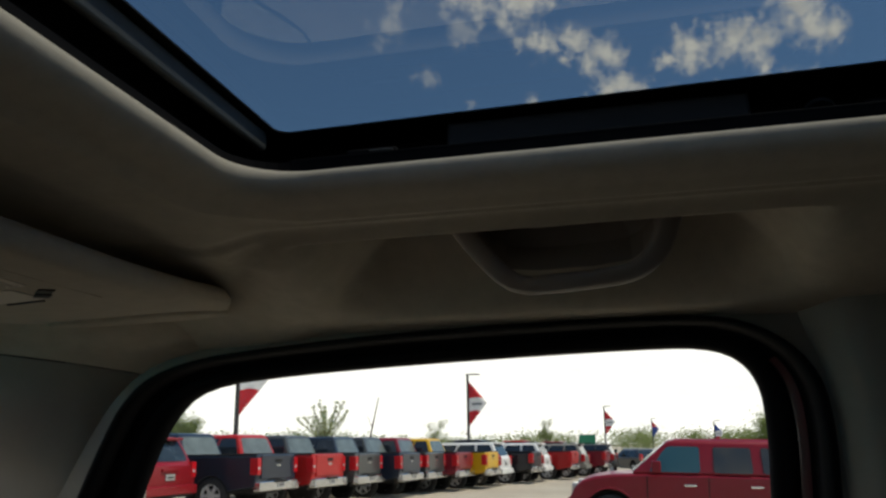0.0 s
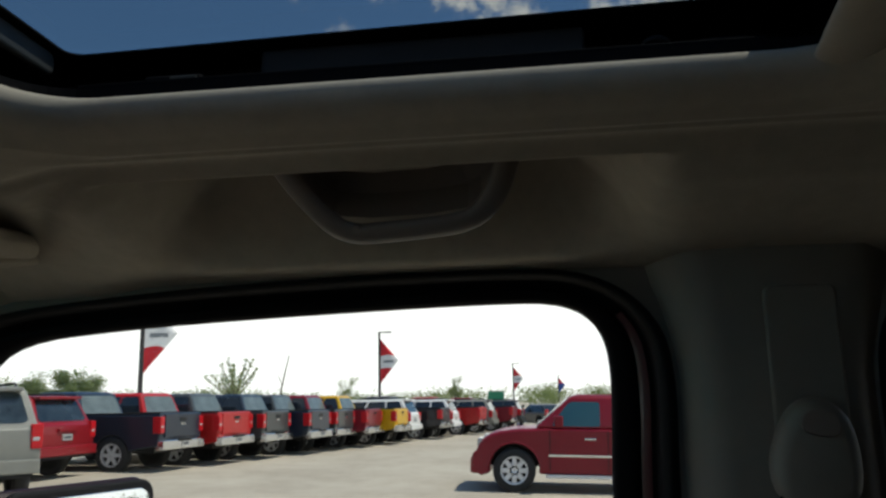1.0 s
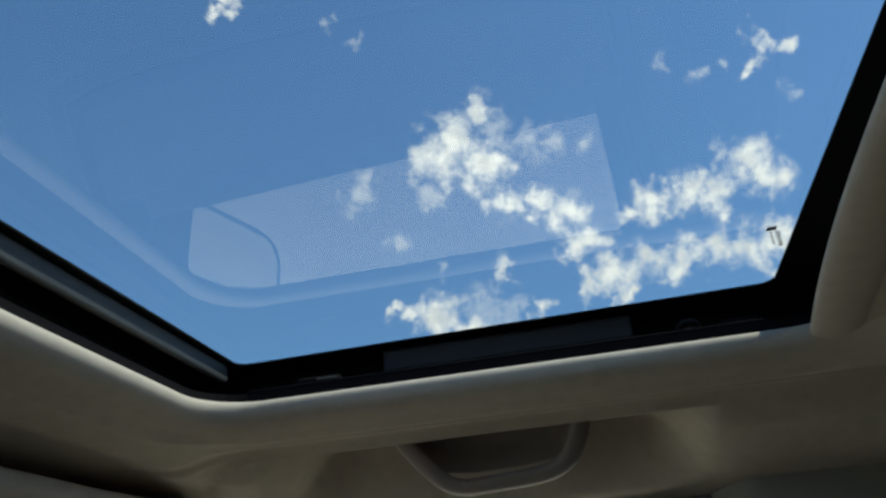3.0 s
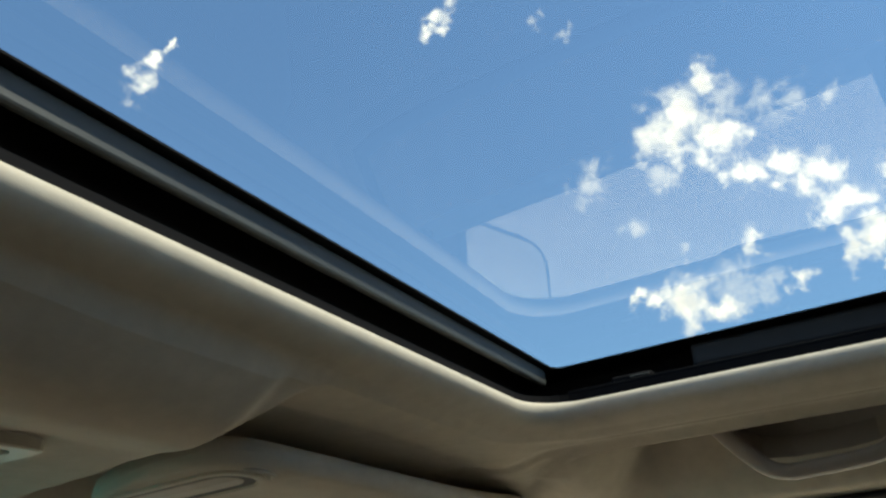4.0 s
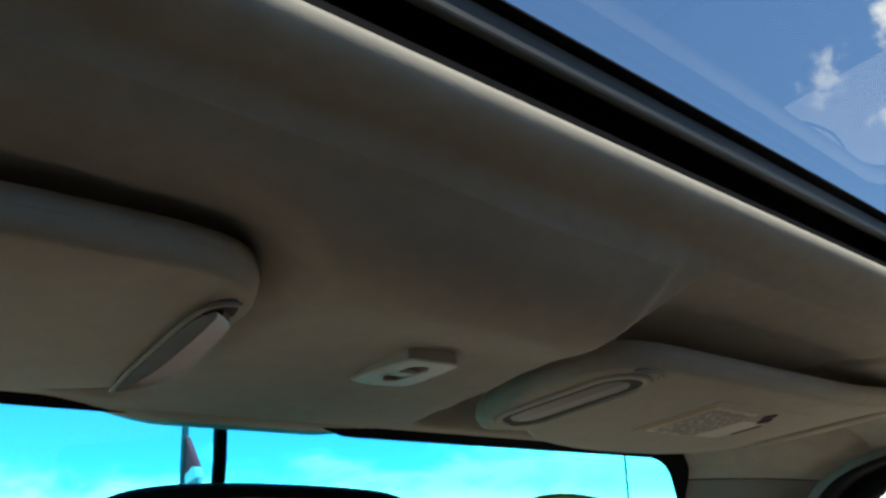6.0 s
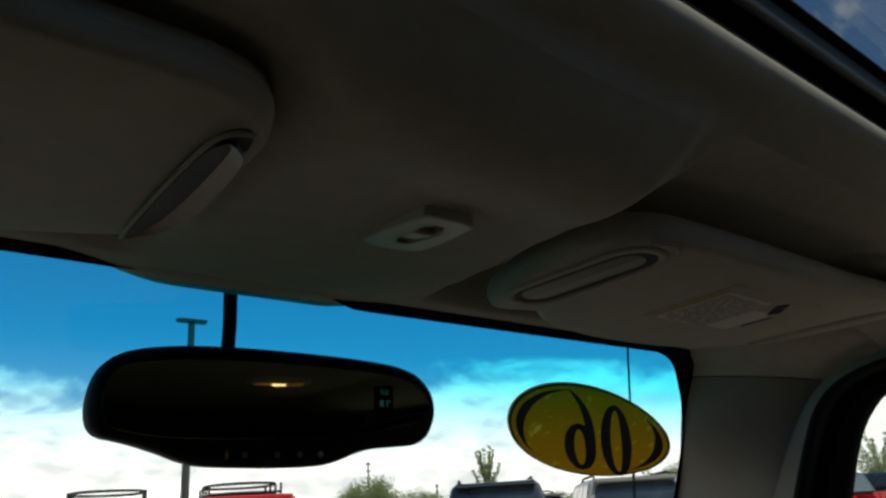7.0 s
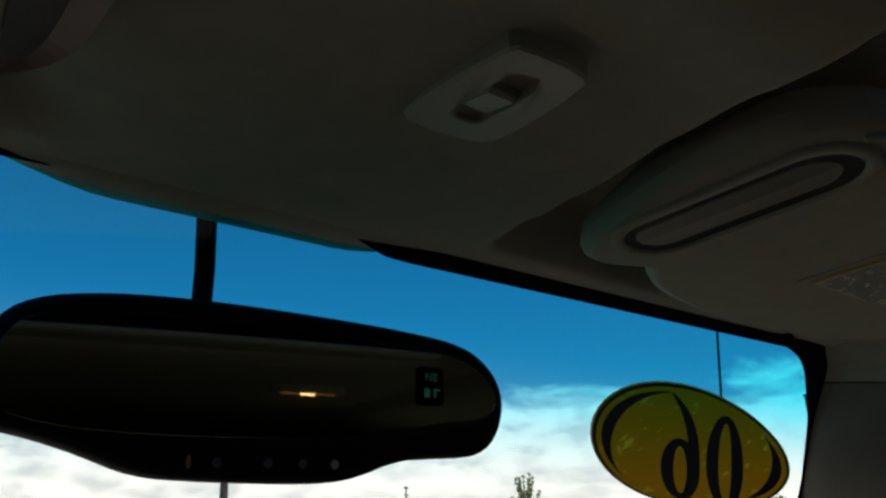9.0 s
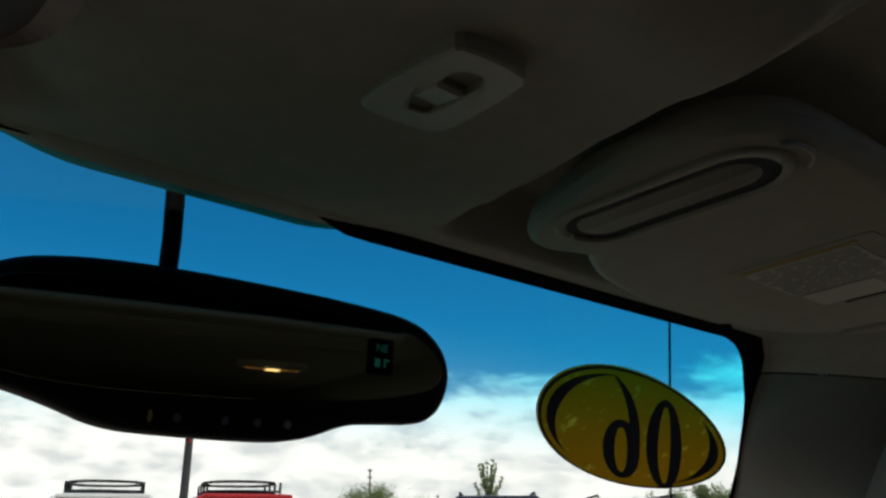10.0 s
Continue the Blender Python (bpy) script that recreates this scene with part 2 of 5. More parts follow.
def glass(name, tint=(0.9, 0.93, 0.92), base=0.045, peak=0.9, power=4.0, band=None):
    """A thin pane: clear, and mirroring more at a glance. band: (axis, from, to, colour) of a tinted strip."""
    m = bpy.data.materials.new(name)
    m.use_nodes = True
    m.node_tree.nodes.clear()
    k = Nodes(m.node_tree)
    out, mx, tr, gl, lw = k.n("OutputMaterial"), k.n("MixShader"), k.n("BsdfTransparent"), k.n("BsdfGlossy"), k.n("LayerWeight")
    gl.inputs["Roughness"].default_value = 0.0
    k.put(lw, 0, 0.5)
    f = k.math("MULTIPLY_ADD", k.math("POWER", lw.outputs["Facing"], power), peak, base)
    if band:
        sp = k.n("SeparateXYZ")
        k.put(sp, 0, k.n("TexCoord").outputs["Object"])
        k.put(tr, 0, k.mix(k.step(sp.outputs[band[0]], band[1], band[2]), tint, band[3]))
    else:
        tr.inputs[0].default_value = (*tint, 1)
    k.put(mx, 0, f), k.put(mx, 1, tr.outputs[0]), k.put(mx, 2, gl.outputs[0])
    k.put(out, 0, mx.outputs[0])
    return m


def glow(name, col, strength):
    m = bpy.data.materials.new(name)
    m.use_nodes = True
    b = m.node_tree.nodes["Principled BSDF"]
    b.inputs["Base Color"].default_value = (*col, 1)
    b.inputs["Emission Color"].default_value = (*col, 1)
    b.inputs["Emission Strength"].default_value = strength
    return m


M_LINER = principled("headliner_cloth", (0.43, 0.385, 0.315), 0.95, var=0.07, scale=60, bump=0.10, bump_scale=900, spec=0.15, big=3)
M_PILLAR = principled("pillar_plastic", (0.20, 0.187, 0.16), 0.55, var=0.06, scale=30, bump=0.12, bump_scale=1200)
M_VISOR = principled("visor_cloth", (0.42, 0.375, 0.305), 0.9, var=0.06, scale=50, bump=0.2, bump_scale=1000, spec=0.2)
M_PLASTIC = principled("beige_plastic", (0.46, 0.41, 0.33), 0.5, var=0.04, scale=30, bump=0.08, bump_scale=1500)
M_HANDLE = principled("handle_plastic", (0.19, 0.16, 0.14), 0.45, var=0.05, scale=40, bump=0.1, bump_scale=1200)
# shaded and lit wall of the visor groove, the light put into the colours
M_GROOVESHADE = principled("groove_shade_tone", (0.16, 0.14, 0.135), 0.6, var=0.3, scale=15, spec=0.2)
M_GROOVELIT = principled("groove_lit_tone", (0.29, 0.215, 0.20), 0.35, var=0.2, scale=20, spec=0.4)
# toned down for the shade of the grip's hollow
M_GRIP = principled("grip_plastic_shaded", (0.28, 0.245, 0.20), 0.55, var=0.06, scale=40, bump=0.05, bump_scale=1200)
M_PRINT = principled("faded_print", (0.38, 0.335, 0.28), 0.8)
M_BLACK = principled("black_rubber", (0.006, 0.006, 0.007), 0.7, var=0.2, scale=40, spec=0.18)
M_MATT = principled("matt_black", (0.004, 0.004, 0.005), 0.85, spec=0.12)
M_SLATE = principled("dark_slate_trim", (0.035, 0.037, 0.042), 0.55, var=0.15, scale=25)
M_DARKTRIM = principled("dark_rail_plastic", (0.014, 0.015, 0.018), 0.6, var=0.2, scale=25, spec=0.3)
M_GREYSEAL = principled("grey_seal", (0.034, 0.037, 0.036), 0.55, var=0.12, scale=30)
M_BUTTON = principled("button_grey", (0.13, 0.13, 0.15), 0.5)
M_RED = principled("red_car_paint", (0.085, 0.004, 0.006), 0.4, coat=0.4, var=0.05, scale=4)
M_DEEPRED = principled("deep_red_paint", (0.013, 0.003, 0.008), 0.5, spec=0.15, coat=0.03, var=0.05, scale=4)
# for unseen surfaces, dark so that little light bounces to the pillars
M_BOUNCECUT = principled("bounce_cutting_trim", (0.06, 0.055, 0.05), 0.8, var=0.1)
M_SEAT = principled("dark_seat_leather", (0.016, 0.017, 0.020), 0.55, var=0.15, scale=25, bump=0.15, bump_scale=500, spec=0.3)
M_FLOOR = principled("tan_carpet", (0.38, 0.315, 0.24), 0.95, var=0.15, scale=30)
M_DASH = principled("tan_dash", (0.27, 0.23, 0.185), 0.7, var=0.1)
M_MIRROR = principled("mirror_silver", (0.33, 0.36, 0.30), 0.02, 1.0)
M_MIRROR2 = principled("side_mirror_silver", (0.80, 0.83, 0.84), 0.01, 1.0)
M_YELLOW = bpy.data.materials.new("decal_yellow")
M_YELLOW.use_nodes = True
k = Nodes(M_YELLOW.node_tree)
tl, ml = k.n("BsdfTranslucent"), k.n("MixShader")
spots = k.step(k.noise(k.n("TexCoord").outputs["Object"], 75.0, 2.0, 0.45), 0.60, 0.68)
k.put(tl, 0, k.mix(spots, (0.66, 0.27, 0.004), (1.0, 0.62, 0.04)))
yb = M_YELLOW.node_tree.nodes["Principled BSDF"]
k.put(yb, "Base Color", (0.68, 0.38, 0.01, 1)), k.put(yb, "Roughness", 0.6)
k.put(ml, 0, 0.55), k.put(ml, 1, yb.outputs[0]), k.put(ml, 2, tl.outputs[0])
k.put(M_YELLOW.node_tree.nodes["Material Output"], 0, ml.outputs[0])
M_NAVY = principled("decal_navy", (0.012, 0.016, 0.045), 0.6)
M_INK = principled("black_ink", (0.02, 0.02, 0.02), 0.7)
M_PAPER = principled("label_paper", (0.62, 0.57, 0.49), 0.7, var=0.04)
M_AMBER = principled("amber_print", (0.52, 0.32, 0.08), 0.6)
M_GLASS = glass("window_glass", (0.79, 0.82, 0.80), 0.006, 0.6, 5.0)
# unseen left front pane, nearly black to keep side light out
M_LEFTDIM = glass("light_cutting_glass", (0.05, 0.057, 0.055), 0.03, 0.7, 5.0)
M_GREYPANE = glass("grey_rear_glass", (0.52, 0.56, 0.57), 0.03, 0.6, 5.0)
# unseen left rear pane, darkened to keep light off the far pillar
M_LEFTREARDIM = glass("light_cutting_rear_glass", (0.06, 0.066, 0.07), 0.04, 0.7, 5.0)
M_ROOFGLASS = glass("sunroof_glass", (0.40, 0.432, 0.437), 0.035, 0.42, 3.0)
M_WIND = glass("windshield_glass", (0.98, 1.0, 0.98), 0.03, 0.8, 5.0, band=(2, 1.575, 1.672, (0.055, 0.78, 1.0)))
M_TEAL = glow("display_teal", (0.05, 0.42, 0.32), 0.055)
M_LAMP = glow("warm_bulb", (1.0, 0.62, 0.28), 7.0)
M_LAMPDIM = glow("dim_amber", (0.8, 0.36, 0.08), 0.9)

# ---- headliner ----
SR_X, SR_F, SR_R, LIP = 0.451, 0.010, -0.545, 1.7475
EDGE_X, HEAD_Y, BACK_Y = 0.70, 0.352, -2.7
DROP_F = [(0.035, 0.0), (0.045, 0.004), (0.060, 0.017), (0.080, 0.030), (0.10, 0.0355), (0.14, 0.039), (0.24, 0.042), (0.352, 0.045)]
DROP_S = [(0.47, 0.0), (0.484, 0.0), (0.491, 0.0025), (0.498, 0.0015), (0.506, -0.0025), (0.514, -0.0045), (0.522, -0.002), (0.532, 0.005), (0.545, 0.0135), (0.56, 0.0215), (0.60, 0.034), (0.66, 0.048), (0.70, 0.058)]


POCKET = [(0.02, 0.182), (0.04, 0.162), (0.06, 0.146), (0.08, 0.135), (0.10, 0.128), (0.13, 0.124), (0.16, 0.125), (0.20, 0.129), (0.26, 0.136), (0.34, 0.138)]


def liner_z(x, y):
    ax = abs(x)
    d = math.hypot(max(ax - SR_X, 0), max(y - SR_F, SR_R - y, 0))
    rim = -0.0016 * math.exp(-((d - 0.0385) / 0.0030) ** 2) * (1 - sstep(-0.05, 0.02, y))
    f = sum(lerp_profile(DROP_F, y + q) for q in (-0.020, -0.015, -0.010, -0.005, 0.0, 0.005, 0.010, 0.015, 0.020)) / 9
    s = sum(lerp_profile(DROP_S, ax + q) for q in (-0.004, -0.002, 0.0, 0.002, 0.004)) / 5
    z = LIP - rim - (max(f, s) if s > 0 else f + s) - 0.25 * min(f, s) * sstep(0.55, 0.7, ax)
    # the hollow that each sun visor folds into: a soft rear wall, a ridge towards the middle
    e, soft, y0, y1 = (lerp_profile(POCKET, y), 0.014, 0.026, 0.118) if x > 0 else (0.080 + 0.4 * max(0.0, 0.11 - y), 0.060, 0.052, 0.122)
    z += (0.036 if x > 0 else 0.022) * sstep(e, e + soft, ax) * sstep(y0, y1 + 0.03 * sstep(0.42, 0.56, ax), y) * (1 - sstep(0.57, 0.71, ax)) * (1 - sstep(0.305, 0.34, y))
    # the crest beside the ridge, and the lifted front edge past the middle
    z -= 0.0075 * (1 - sstep(0.116, 0.134, x)) * sstep(0.02, 0.06, y) * (1 - sstep(0.11, 0.17, y)) * sstep(-0.10, 0.02, x)
    z += 0.004 * sstep(0.10, 0.15, -x) * sstep(0.31, 0.352, y)
    z = min(z, 1.7625)
    # hollow behind the grab handle
    z += 0.066 * sstep(0.533, 0.541, ax) * (1 - sstep(0.625, 0.675, ax)) * sstep(-0.420, -0.345, y) * (1 - sstep(-0.060, 0.026, y))
    return z


def headliner():
    base = rounded_rect(-SR_X, SR_R, SR_X, SR_F, (0.085, 0.085, 0.05, 0.05), 12)
    ring = []
    for i, p in enumerate(base):
        q = base[(i + 1) % len(base)]
        d = math.hypot(q[0] - p[0], q[1] - p[1])
        if d > 1e-6:
            k = max(1, int(d / 0.0035))
            ring += [(p[0] + (q[0] - p[0]) * j / k, p[1] + (q[1] - p[1]) * j / k) for j in range(k)]
    cy = (SR_F + SR_R) / 2
    first = inset(ring, -0.0345)

    def out(p):
        dx, dy = p[0], p[1] - cy
        sx, sy = dx / SR_X, dy / (SR_F - cy)
        if abs(sx) >= abs(sy):
            return math.copysign(EDGE_X, dx), cy + dy / abs(sx) * ((HEAD_Y - cy) if dy > 0 else (cy - BACK_Y)) / (SR_F - cy)
        return dx / abs(sy) * EDGE_X / SR_X, HEAD_Y if dy > 0 else BACK_Y
    N = len(ring)
    verts, faces = [], []
    # the rolled lip, from the top of the well down to the flat
    lip = ((0.0300, 0.006), (0.0287, 0.0012), (0.0262, -0.0012), (0.0225, -0.0018), (0.0185, -0.0011), (0.0150, 0.0011), (0.0120, 0.0045), (0.0095, 0.0090), (0.0072, 0.0145), (0.0052, 0.0205), (0.0038, 0.0275))
    rows = []
    for dz, o in lip:
        rows.append([(x, y, LIP + dz) for x, y in inset(ring, -o)])
    K = 150
    for k in range(K + 1):
        s = (k / K) ** 1.45
        row = []
        for p, f in zip(ring, first):
            X, Y = out(p)
            x, y = f[0] + (X - f[0]) * s, f[1] + (Y - f[1]) * s
            row.append((x, y, liner_z(x, y)))
        rows.append(row)
    for r in rows:
        verts += r
    for k in range(len(rows) - 1):
        for i in range(N):
            j = (i + 1) % N
            faces.append((k * N + i, k * N + j, (k + 1) * N + j, (k + 1) * N + i))
    # turned-down front edge over the windshield
    c = len(verts)
    xs = [-EDGE_X + 2 * EDGE_X * i / 120 for i in range(121)]
    for x in xs:
        z = liner_z(x, HEAD_Y)
        g = 0.0115 * (1 - sstep(0.060, 0.135, abs(x)))
        verts += [(x, HEAD_Y, z), (x, HEAD_Y + 0.005 + g, z - g * 0.6 + 0.001), (x, HEAD_Y + 0.010 + g, z + 0.03)]
    for i in range(120):
        a = c + 3 * i
        faces += [(a, a + 3, a + 4, a + 1), (a + 1, a + 4, a + 5, a + 2)]
    return thing("ceiling", (verts, faces), M_LINER, smooth=True, label="beige cloth headliner moulded round the sunroof opening",
                 category="headliner", kind="structure")


headliner()


def frame_geo(outer, inner, z0, z1):
    n = len(outer)
    rings = [[(x, y, z0) for x, y in outer], [(x, y, z1) for x, y in outer], [(x, y, z1) for x, y in inner], [(x, y, z0) for x, y in inner]]
    v, f = loft(rings + [rings[0]], True)
    return v, f


# ---- sunroof: frame, rails, glass, shade ----
sunroof = empty("sunroof", "closed sunroof with tinted glass in a black frame", "sunroof")
part("frame", frame_geo(rounded_rect(-0.56, -1.25, 0.56, 0.075, 0.03), rounded_rect(-0.456, -0.62, 0.456, 0.015, 0.045), 1.7765, 1.785), M_MATT, sunroof)
part("side_wall", frame_geo(rounded_rect(-0.56, -0.56, 0.56, 0.060, 0.03), rounded_rect(-0.515, -0.53, 0.515, 0.030, 0.03), 1.786, 1.819), M_MATT, sunroof)
part("glass_border", frame_geo(rounded_rect(-0.545, -0.53, 0.545, 0.05, 0.03), [(x + (0.026 * y if x > 0 else 0.0), y) for x, y in rounded_rect(-0.480, -0.470, 0.480, 0.0, 0.012)], 1.8195, 1.8210), M_MATT, sunroof, "black printed glass border")
part("glass_panel", loft([[(x, y, 1.8255 - 0.020 * x * x) for y in (-0.52, 0.04)] for x in [-0.53 + 1.06 * i / 40 for i in range(41)]], False), M_ROOFGLASS, sunroof, "tinted sunroof glass", True)
part("front_seal", slab([(x, z) for x, z in rounded_rect(-0.472, 0.0, 0.472, 0.0165, 0.006, 3)], 0, 0.006, 0.002, 2), M_GREYSEAL, sunroof, "grey seal strip").matrix_local = pose(0, 0.012, 1.8020, 90)
for sx in (1, -1):
    part("rail", box(0.486 if sx > 0 else -0.512, -0.355, 1.7960, 0.512 if sx > 0 else -0.486, -0.135, 1.8175, 0.004), M_DARKTRIM, sunroof, "dark slate guide rail")
    part("rail_channel", box(0.458 if sx > 0 else -0.470, -0.46, 1.7855, 0.470 if sx > 0 else -0.458, -0.02, 1.7885, 0.001), M_MATT, sunroof)
    part("rail_cap", lathe([(0.003, 0.0), (0.006, 0.001), (0.006, 0.002), (0.010, 0.0025), (0.011, 0.0)], 20), M_DARKTRIM, sunroof).matrix_local = pose(sx * 0.492, -0.40, 1.7985, 180, sx * 40)
    part("rail_screw", lathe([(0.0015, 0.0), (0.003, 0.001), (0.004, 0.002), (0.0, 0.003)], 12), M_SLATE, sunroof).matrix_local = pose(sx * 0.490, -0.40, 1.7980, 180, sx * 40)
    part("rail_end", box(0.475 if sx > 0 else -0.508, -0.455, 1.7856, 0.508 if sx > 0 else -0.475, -0.425, 1.798, 0.003), M_MATT, sunroof)
    part("rail_stop", box(0.470 if sx > 0 else -0.484, -0.330, 1.7888, 0.484 if sx > 0 else -0.470, -0.312, 1.792, 0.003), M_BLACK, sunroof)
    part("bracket", box(0.470 if sx > 0 else -0.500, -0.100, 1.7856, 0.500 if sx > 0 else -0.470, -0.060, 1.797, 0.003), M_MATT, sunroof)
    part("bracket_pin", tube([(sx * 0.468, -0.098, 1.793), (sx * 0.468, -0.080, 1.7932)], 0.0012, 8), M_GREYSEAL, sunroof, "dull steel pin")
part("glass_mark", join(box(0.3520, -0.4560, 1.8180, 0.3575, -0.4495, 1.8184), *[box(0.3610 + 0.0048 * i, -0.4590 - 0.0012 * i, 1.8180, 0.3628 + 0.0048 * i, -0.4560 - 0.0012 * i, 1.8184) for i in range(6)], *[box(0.3610 + 0.0048 * i, -0.4540 - 0.0012 * i, 1.8180, 0.3624 + 0.0048 * i, -0.4522 - 0.0012 * i, 1.8184) for i in range(5)]), M_INK, sunroof)
shade = empty("sunshade", "beige sliding sunshade pushed back under the roof", "sunshade")
rim = [[(x, -0.482 + 0.034 * (1 - (x / 0.45) ** 2) - 0.020 + 0.020 * math.cos(a), 1.7690 + 0.0075 * math.sin(a)) for x in [-0.452 + 0.904 * q / 24 for q in range(25)]] for a in [math.pi * (-1.1 + 2.0 * i / 16) for i in range(17)]]
part("front_rim", loft(rim, False), M_LINER, shade, smooth=True)
part("panel", slab(rounded_rect(-0.452, -1.05, 0.452, -0.50, 0.01, 3), 1.7655, 1.7750, 0.003, 2), M_LINER, shade)
# painted roof
thing("roof", frame_geo(rounded_rect(-0.82, -2.8, 0.82, 0.42, 0.06), rounded_rect(-0.55, -0.535, 0.55, 0.055, 0.03), 1.824, 1.832), M_RED,
      label="red painted steel roof of the car", category="roof", kind="structure")

# ---- right side of the cabin ----
O1 = [(0.42, 1.25), (0.38, 1.37), (0.335, 1.478), (0.297, 1.575), (0.264, 1.640), (0.205, 1.668), (0.10, 1.679), (-0.06, 1.689), (-0.30, 1.693), (-0.365, 1.685), (-0.41, 1.655), (-0.43, 1.61), (-0.425, 1.5), (-0.424, 1.37), (-0.424, 1.25)]
I1 = [(0.315, 1.36), (0.306, 1.39), (0.278, 1.475), (0.250, 1.56), (0.228, 1.608), (0.192, 1.642), (0.09, 1.652), (-0.06, 1.659), (-0.28, 1.665), (-0.342, 1.662), (-0.371, 1.640), (-0.379, 1.60), (-0.373, 1.5), (-0.371, 1.39), (-0.371, 1.36)]
O2 = [(-0.597, 1.25), (-0.594, 1.37), (-0.590, 1.58), (-0.595, 1.63), (-0.62, 1.662), (-0.66, 1.678), (-0.80, 1.685), (-1.2, 1.68), (-1.4, 1.66), (-1.45, 1.6), (-1.45, 1.25)]
I2 = [(-0.635, 1.36), (-0.630, 1.39), (-0.616, 1.56), (-0.621, 1.60), (-0.642, 1.634), (-0.675, 1.649), (-0.8, 1.655), (-1.2, 1.65), (-1.36, 1.63), (-1.40, 1.58), (-1.40, 1.36)]


def band(O, I, steps, sx=1):
    """Rings between an outer and an inner outline: (share, x) pairs."""
    O, I = soften(O, 2), soften(I, 2)
    return loft([[(sx * x, o[0] + (i[0] - o[0]) * k, o[1] + (i[1] - o[1]) * k) for o, i in zip(O, I)] for k, x in steps], True)


CAP_AT = Vector((0.6905, 0.3730, 1.604))
for sx, side in ((1, "right"), (-1, "left")):
    for O, I, name in ((O1, I1, "front"), (O2, I2, "rear")):
        num = {"rightfront": 1, "rightrear": 2, "leftfront": 3, "leftrear": 4}[side + name]
        door = empty("door_%d" % num, "red car door with black window frame and seals", "car door")
        tagged(door, kind="structure")
        part("door_seal", band(O, I, ((-0.08, 0.712), (0.0, 0.692), (0.08, 0.686), (0.18, 0.686), (0.26, 0.694), (0.30, 0.708)), sx), M_BLACK, door, "black rubber door seal", True)
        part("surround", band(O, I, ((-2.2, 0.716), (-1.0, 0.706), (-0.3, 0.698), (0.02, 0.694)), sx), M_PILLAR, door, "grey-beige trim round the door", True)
        part("door_frame", band(O, I, ((0.28, 0.706), (0.34, 0.713), (0.60, 0.717)), sx), M_MATT, door, "black door frame", True)
        so, si = soften(O, 2), soften(I, 2)
        lot = [(o, i) for o, i in zip(so, si) if (o[0] < -0.40 if name == "front" else o[0] > -0.66) and o[1] > 1.38]
        part("painted_edge", loft([[(sx * x, o[0] + (i[0] - o[0]) * k, o[1] + (i[1] - o[1]) * k) for o, i in lot] for k, x in ((0.38, 0.7110), (0.46, 0.7118), (0.54, 0.7135))], False), M_RED, door, "dark red painted door edge", True)
        part("window_run", band(O, I, ((0.58, 0.712), (0.64, 0.708), (0.92, 0.712), (1.0, 0.719), (1.0, 0.730)), sx), M_MATT, door, "black rubber window run", True)
        # the left panes are out of view; their dark tint only blocks light
        pane = part("pane", ([(sx * 0.728, y, z) for y, z in soften(I, 2)], [tuple(range(4 * len(I)))]), {1: M_GLASS, 2: M_GREYPANE, 3: M_LEFTDIM}.get(num, M_LEFTREARDIM), door, "clear side window glass" if num == 1 else "tinted side window glass")
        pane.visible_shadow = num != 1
        def sill_z(y):
            return 1.428 + 0.085 * max(0.0, y + 0.317)
        sill = [(sx * 0.70, O[0][0] + 0.2, 0.3), (sx * 0.70, O[-1][0] - 0.1, 0.3), (sx * 0.70, O[-1][0] - 0.1, sill_z(O[-1][0] - 0.1)), (sx * 0.70, O[0][0] + 0.2, sill_z(O[0][0]))]
        # all but the right front panel are dark to cut bounced light
        part("door_panel", (sill + [(sx * 0.76, p[1], p[2]) for p in sill], [(0, 1, 2, 3), (4, 7, 6, 5), (3, 2, 6, 7)]), M_FLOOR if num == 1 else M_BOUNCECUT, door)
    # pillar between the doors
    col = []
    for z, wide in ((1.712, 0.0), (1.695, 0.0), (1.66, 0.0), (1.6, 0.0), (1.4, 0.0), (1.1, 0.0), (0.5, 0.0)):
        fore = -0.428 if z < 1.62 else -0.428 + 0.26 * (z - 1.62)
        aft = -0.592 if z < 1.62 else -0.592 - 0.35 * (z - 1.62)
        row = []
        for i in range(13):
            k = i / 12
            bow = math.sin(math.pi * k)
            row.append((sx * (0.700 - 0.026 * min(1.0, bow * 2.2) - 0.006 * bow), fore + (aft - fore) * k, z))
        col.append(row)
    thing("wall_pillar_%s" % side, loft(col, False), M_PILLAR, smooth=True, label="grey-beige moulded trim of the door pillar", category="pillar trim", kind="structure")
    # windshield pillar
    E = [(0.555, 0.335, 1.737), (0.575, 0.352, 1.702), (0.612, 0.372, 1.690), (0.637, 0.405, 1.656), (0.683, 0.449, 1.608), (0.735, 0.500, 1.552), (0.82, 0.62, 1.42), (0.86, 0.80, 1.25)]
    F = [(0.700, 0.130, 1.722), (0.702, 0.16, 1.684), (0.702, 0.235, 1.668), (0.702, 0.275, 1.636), (0.702, 0.312, 1.580), (0.702, 0.345, 1.500), (0.704, 0.40, 1.380), (0.706, 0.50, 1.18)]
    rows = []
    for p, q in zip(soften(E, 2, False), soften(F, 2, False)):
        p, q = Vector(p), Vector(q)
        row = []
        for i in range(11):
            k = i / 10
            v = p.lerp(q, k) + Vector((-0.55, -0.75, 0)) * 0.016 * math.sin(math.pi * k) ** 0.6
            row.append((sx * v.x, v.y, v.z))
        rows.append(row)
    cutrow = next(i for i, r in enumerate(rows) if r[5][2] < 1.668)
    thing("trim_headliner_corner_%s" % side, loft(rows[:cutrow + 1], False), M_LINER, smooth=True, label="beige cloth corner of the headliner over the pillar", category="headliner", kind="structure")
